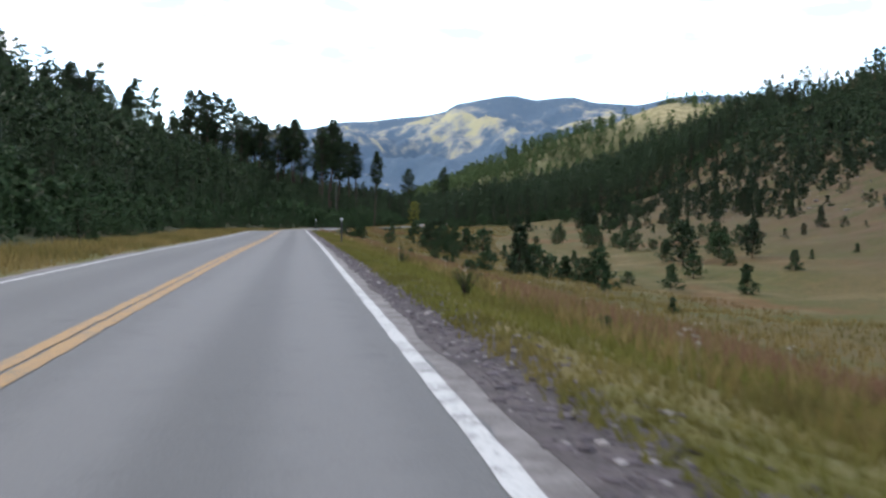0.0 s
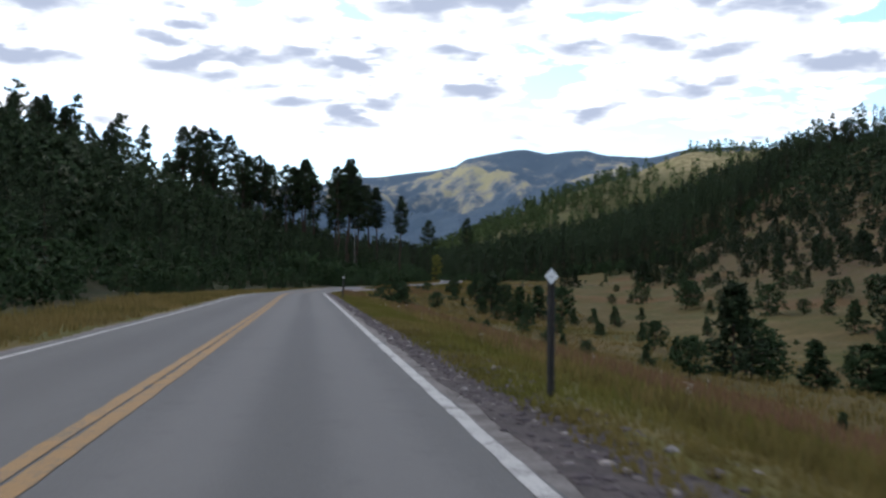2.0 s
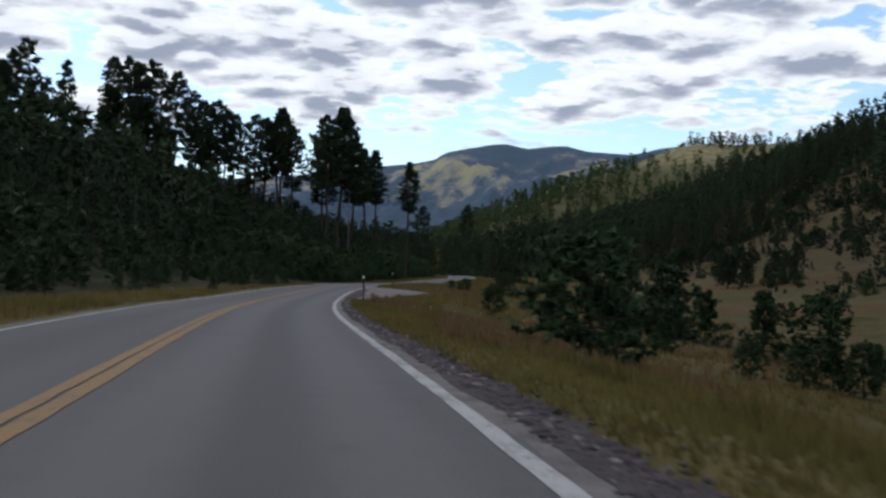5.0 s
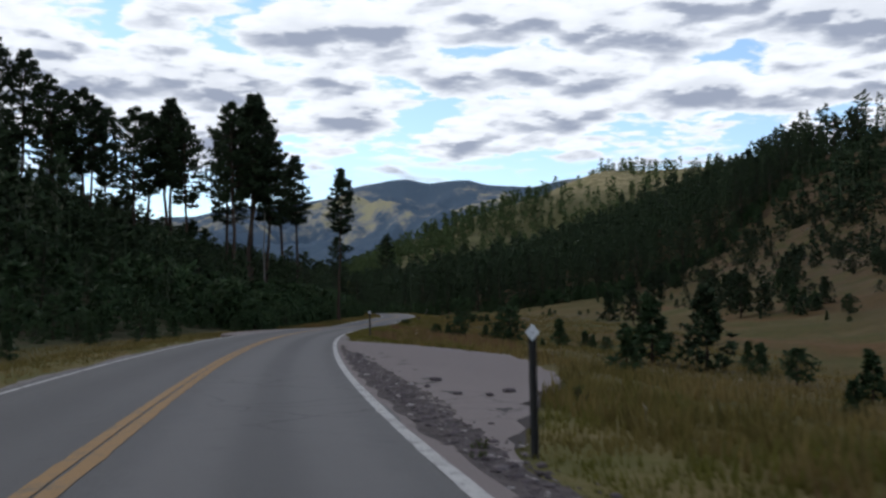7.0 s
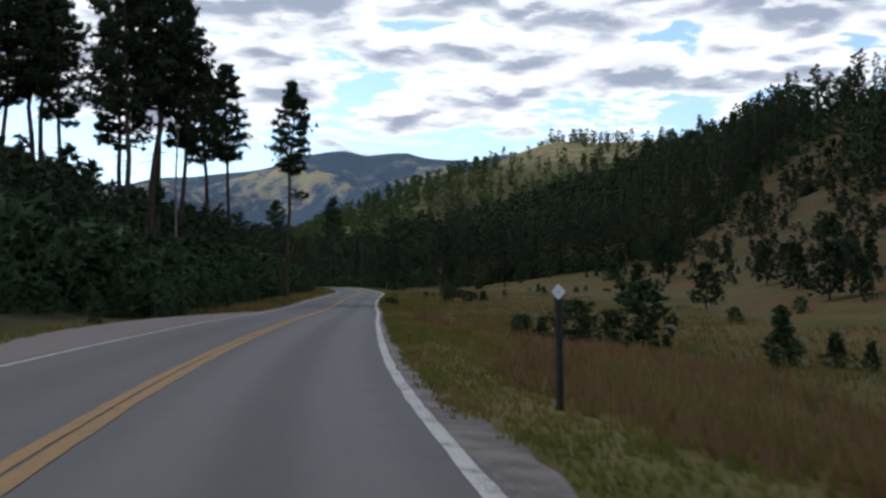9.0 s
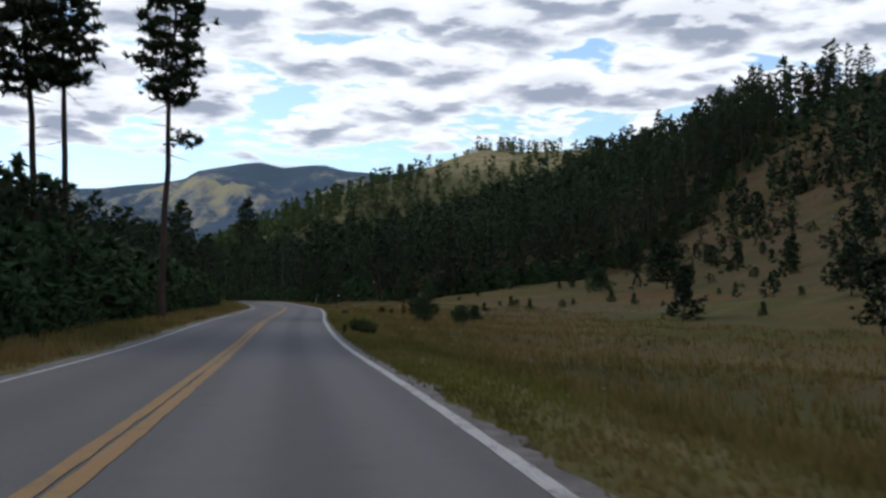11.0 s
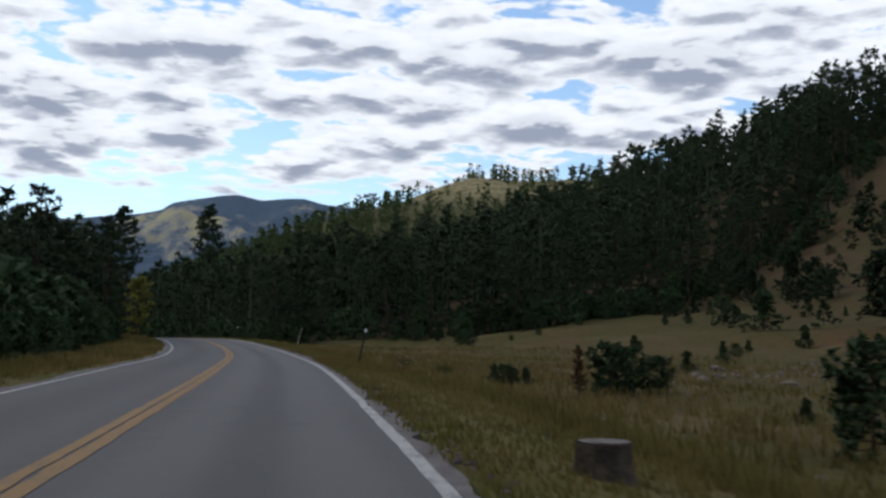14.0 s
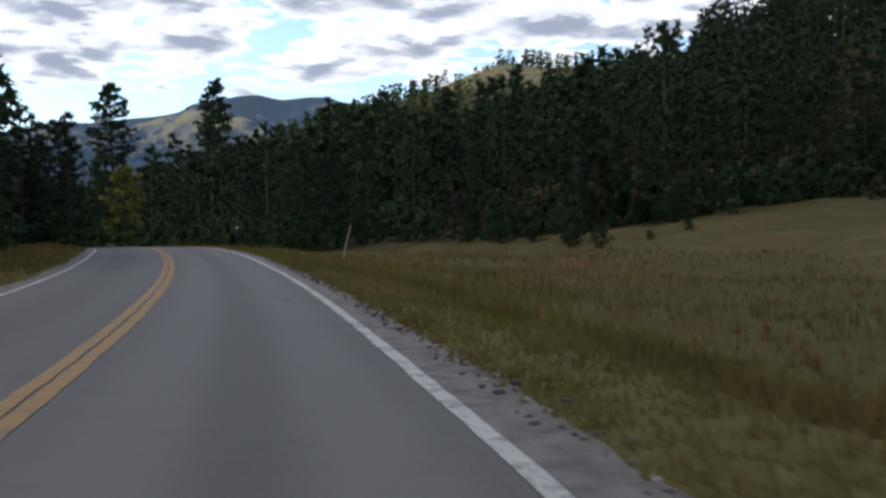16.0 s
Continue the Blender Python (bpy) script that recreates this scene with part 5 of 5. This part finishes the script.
# a fallen dead trunk on the slope
log = new("fallen_trunk")
tagged(log, "pale fallen dead trunk on the dark slope", "fallen tree")
lv, lf = tube([(-5.5, 0, -1.6), (-2.0, 0, 0.9), (0.2, 0, 2.2), (2.4, 0.1, 3.1)], [0.17, 0.14, 0.11, 0.05], 8)
under(log, "trunk", mesh_of("trunk", lv, lf, [DEADWOOD], True))
lv, lf = tube([(0.8, 0, 2.45), (1.7, 0.4, 2.4), (2.4, 0.7, 2.1)], [0.06, 0.045, 0.02], 6)
under(log, "branch", mesh_of("branch", lv, lf, [DEADWOOD], True))
log.location = (0.0, 331.6, float(land(0.0, 331.6)))


# leafy shrubs at the road's edge
def shrub(x, y, high, seed, label):
    r = np.random.default_rng(seed)
    stems, cents = [], []
    for i in range(13):
        a, tilt = r.random() * 6.28, r.random() * 0.55
        tip = np.array([math.cos(a) * tilt, math.sin(a) * tilt, 0.75 + 0.35 * r.random()]) * high
        stems.append(tube([(0, 0, -0.05), tip * 0.5 + (0, 0, 0.08 * high), tip], [0.012, 0.009, 0.004], 4))
        for g in np.linspace(0.25, 1.0, 9):
            cents.append(tip * g + r.normal(0, 0.055, 3) * high)
    sv, sf = joined(stems)
    tri = tufts(np.array(cents), np.full(len(cents), 0.085 * high), 10, r, 0.34, 0.3)
    ob = new("shrub")
    tagged(ob, label, "shrub", "shrubs at the road edge")
    under(ob, "stem", mesh_of("stem", sv, sf, [BARK], True))
    under(ob, "foliage", mesh_of("foliage", tri.reshape(-1, 3), np.arange(len(tri) * 3).reshape(-1, 3), [LEAVES]))
    ob.location = (x, y, float(land(x, y)))


for i in range(26):
    f = i / 25
    shrub(32.9 + 1.0 * f + r.normal(0, 0.3), 305.0 + 4.0 * f + r.normal(0, 0.3), 0.28 + 0.26 * r.random(), 500 + i, "leafy green shrub growing in the verge grass")
for i, (x, y, h) in enumerate(((6.9, 21, 0.5), (8.4, 17, 0.35), (7.6, 40, 0.45), (7.0, 179.6, 0.25), (7.2, 180.3, 0.28), (10.6, 186, 0.35), (54.8, 371.6, 0.55), (55.5, 374, 0.5))):
    shrub(x, y, h, 540 + i, "low green weed standing in roadside grass")


# a thistle gone to seed beside the marker post
def thistle(x, y, high, seed):
    r = np.random.default_rng(seed)
    stems, leaves, heads = [], [], []
    for i in range(16):
        a, tilt = r.random() * 6.28, 0.15 + r.random() * 0.6
        tip = np.array([math.cos(a) * tilt, math.sin(a) * tilt, 0.65 + 0.4 * r.random()]) * high
        stems.append(tube([(0, 0, -0.05), tip * 0.5 + (0, 0, 0.06 * high), tip], [0.010, 0.007, 0.004], 4))
        heads.append(tip)
        leaves += [tip * g + r.normal(0, 0.05, 3) * high for g in (0.3, 0.5, 0.7)]
    ob = new("thistle")
    tagged(ob, "dry thistle with pale seed heads in grass", "thistle")
    sv, sf = joined(stems)
    under(ob, "stem", mesh_of("stem", sv, sf, [BARK], True))
    for name, cents, size, n, wide, mat, label in (("foliage", leaves, 0.10 * high, 7, 0.22, LEAVES, ""), ("seed_heads", heads, 0.05 * high, 22, 0.45, PETAL, "pale fluffy seed heads")):
        tri = tufts(np.array(cents), np.full(len(cents), size), n, r, wide, 0.3)
        under(ob, name, mesh_of(name, tri.reshape(-1, 3), np.arange(len(tri) * 3).reshape(-1, 3), [mat]), label)
    ob.location = (x, y, float(land(x, y)))


thistle(54.3, 375.1, 0.85, 901)


# ---- grass ----
def grass(name, label, y, d, high, mat, seed, blades=5, thin=0.012):
    """Tufts of grass: leaning pointed blades."""
    r = np.random.default_rng(seed)
    x, yy = beside_road(y, d)
    z = land(x, yy)
    base = np.repeat(np.stack([x, yy, z], -1), blades, 0) + np.column_stack([r.normal(0, 0.09, (len(y) * blades, 2)), np.full(len(y) * blades, -0.02)])
    h = np.repeat(high, blades) * (0.55 + 0.6 * r.random(len(base)))
    a = r.random(len(base)) * 6.28
    bend = (0.15 + 0.45 * r.random(len(base))) * h
    out = np.stack([np.cos(a), np.sin(a), 0 * a], -1)
    side = np.stack([-np.sin(a), np.cos(a), 0 * a], -1) * (thin * (0.7 + 0.7 * r.random(len(base))))[:, None] * (1 + 0.5 * (h / 0.4))[:, None]
    tip = base + out * bend[:, None] + np.stack([0 * h, 0 * h, h], -1)
    v = np.stack([base - side, base + side, tip], 1)
    f = np.arange(len(base) * 3).reshape(-1, 3)
    ob = new(name, mesh_of(name, v.reshape(-1, 3), f, [mat]))
    return tagged(ob, label, "grass", kind="stuff")


r = np.random.default_rng(21)


def clear_of_pullouts(y, d):
    inside = ((d > 0) & (d < np.interp(y, PULL_R[:, 0], PULL_R[:, 1], left=0, right=0) + 0.15)) | ((d < 0) & (-d < np.interp(y, PULL_L[:, 0], PULL_L[:, 1], left=0, right=0) + 0.1))
    return ~inside


k = 52000
y = -8 + 470 * r.random(k)
d = np.where(y < 178, 4.22, np.where((y < 228) | (y > 377), 4.05, 3.74)) + 4.5 * r.random(k) ** 1.5
ok = clear_of_pullouts(y, d)
grass("verge_grass", "green and yellow verge grass along the road", y[ok], d[ok], 0.10 + 0.22 * np.clip((d[ok] - 4.6) / 3, 0, 1), GREENBLADES, 31, 4, 0.016)
k = 42000
y = -8 + 480 * r.random(k)
d = 6.5 + 30 * r.random(k) ** 1.7
ok = clear_of_pullouts(y, d)
grass("meadow_grass", "dry tan and reddish meadow grass", y[ok], d[ok], 0.25 + 0.25 * r.random(ok.sum()), BLADES, 32, 4, 0.02)
k = 20000
y = 10 + 460 * r.random(k)
d = -(4.05 + 6.5 * r.random(k) ** 1.2)
ok = clear_of_pullouts(y, d)
grass("verge_grass", "tall tan grass along the far road edge", y[ok], d[ok], (0.20 + 0.35 * np.clip((-d[ok] - 4) / 2, 0, 1)) * np.where((y[ok] > 190) & (y[ok] < 276), 0.35, 1.0), BLADES, 33, 4, 0.016)
k = 12000
y = np.concatenate([8 + 120 * r.random(k * 2 // 3), 140 + 36 * r.random(k // 6), 214 + 60 * r.random(k - k * 2 // 3 - k // 6)])
d = np.where(y < 130, 8.0, 6.2) + 7.5 * r.random(k) ** 1.3 + 1.2 * np.sin(y * 0.21)
grass("red_grass", "reddish-brown bunch grass beside the road", y, d, 0.30 + 0.25 * r.random(k), REDBLADES, 34, 5, 0.016)
# tall seed heads and pale flowers
k = 150
y = np.concatenate([5 + 170 * r.random(k // 2), 166 + 240 * r.random(k // 2)])
d = 5.5 + 9 * r.random(k) ** 1.5
ok = clear_of_pullouts(y, d)
y, d = y[ok], d[ok]
x, yy = beside_road(y, d)
h = 0.32 + 0.25 * r.random(len(x))
c = np.stack([x, yy, land(x, yy) + h], -1)
tri = tufts(np.repeat(c, 3, 0) + r.normal(0, 0.035, (len(c) * 3, 3)), np.full(len(c) * 3, 0.028), 7, r, 0.5, 0.2)
stem = np.stack([c, c - np.column_stack([r.normal(0, 0.03, (len(c), 2)), h + 0.02]), c + np.array([0.006, 0.0, 0.0])], 1)
ob = new("wild_flowers", mesh_of("wild_flowers", np.concatenate([tri, stem]).reshape(-1, 3), np.arange((len(tri) + len(stem)) * 3).reshape(-1, 3), [PETAL]))
tagged(ob, "dried pale flower heads above the grass", "wild flowers", kind="stuff")
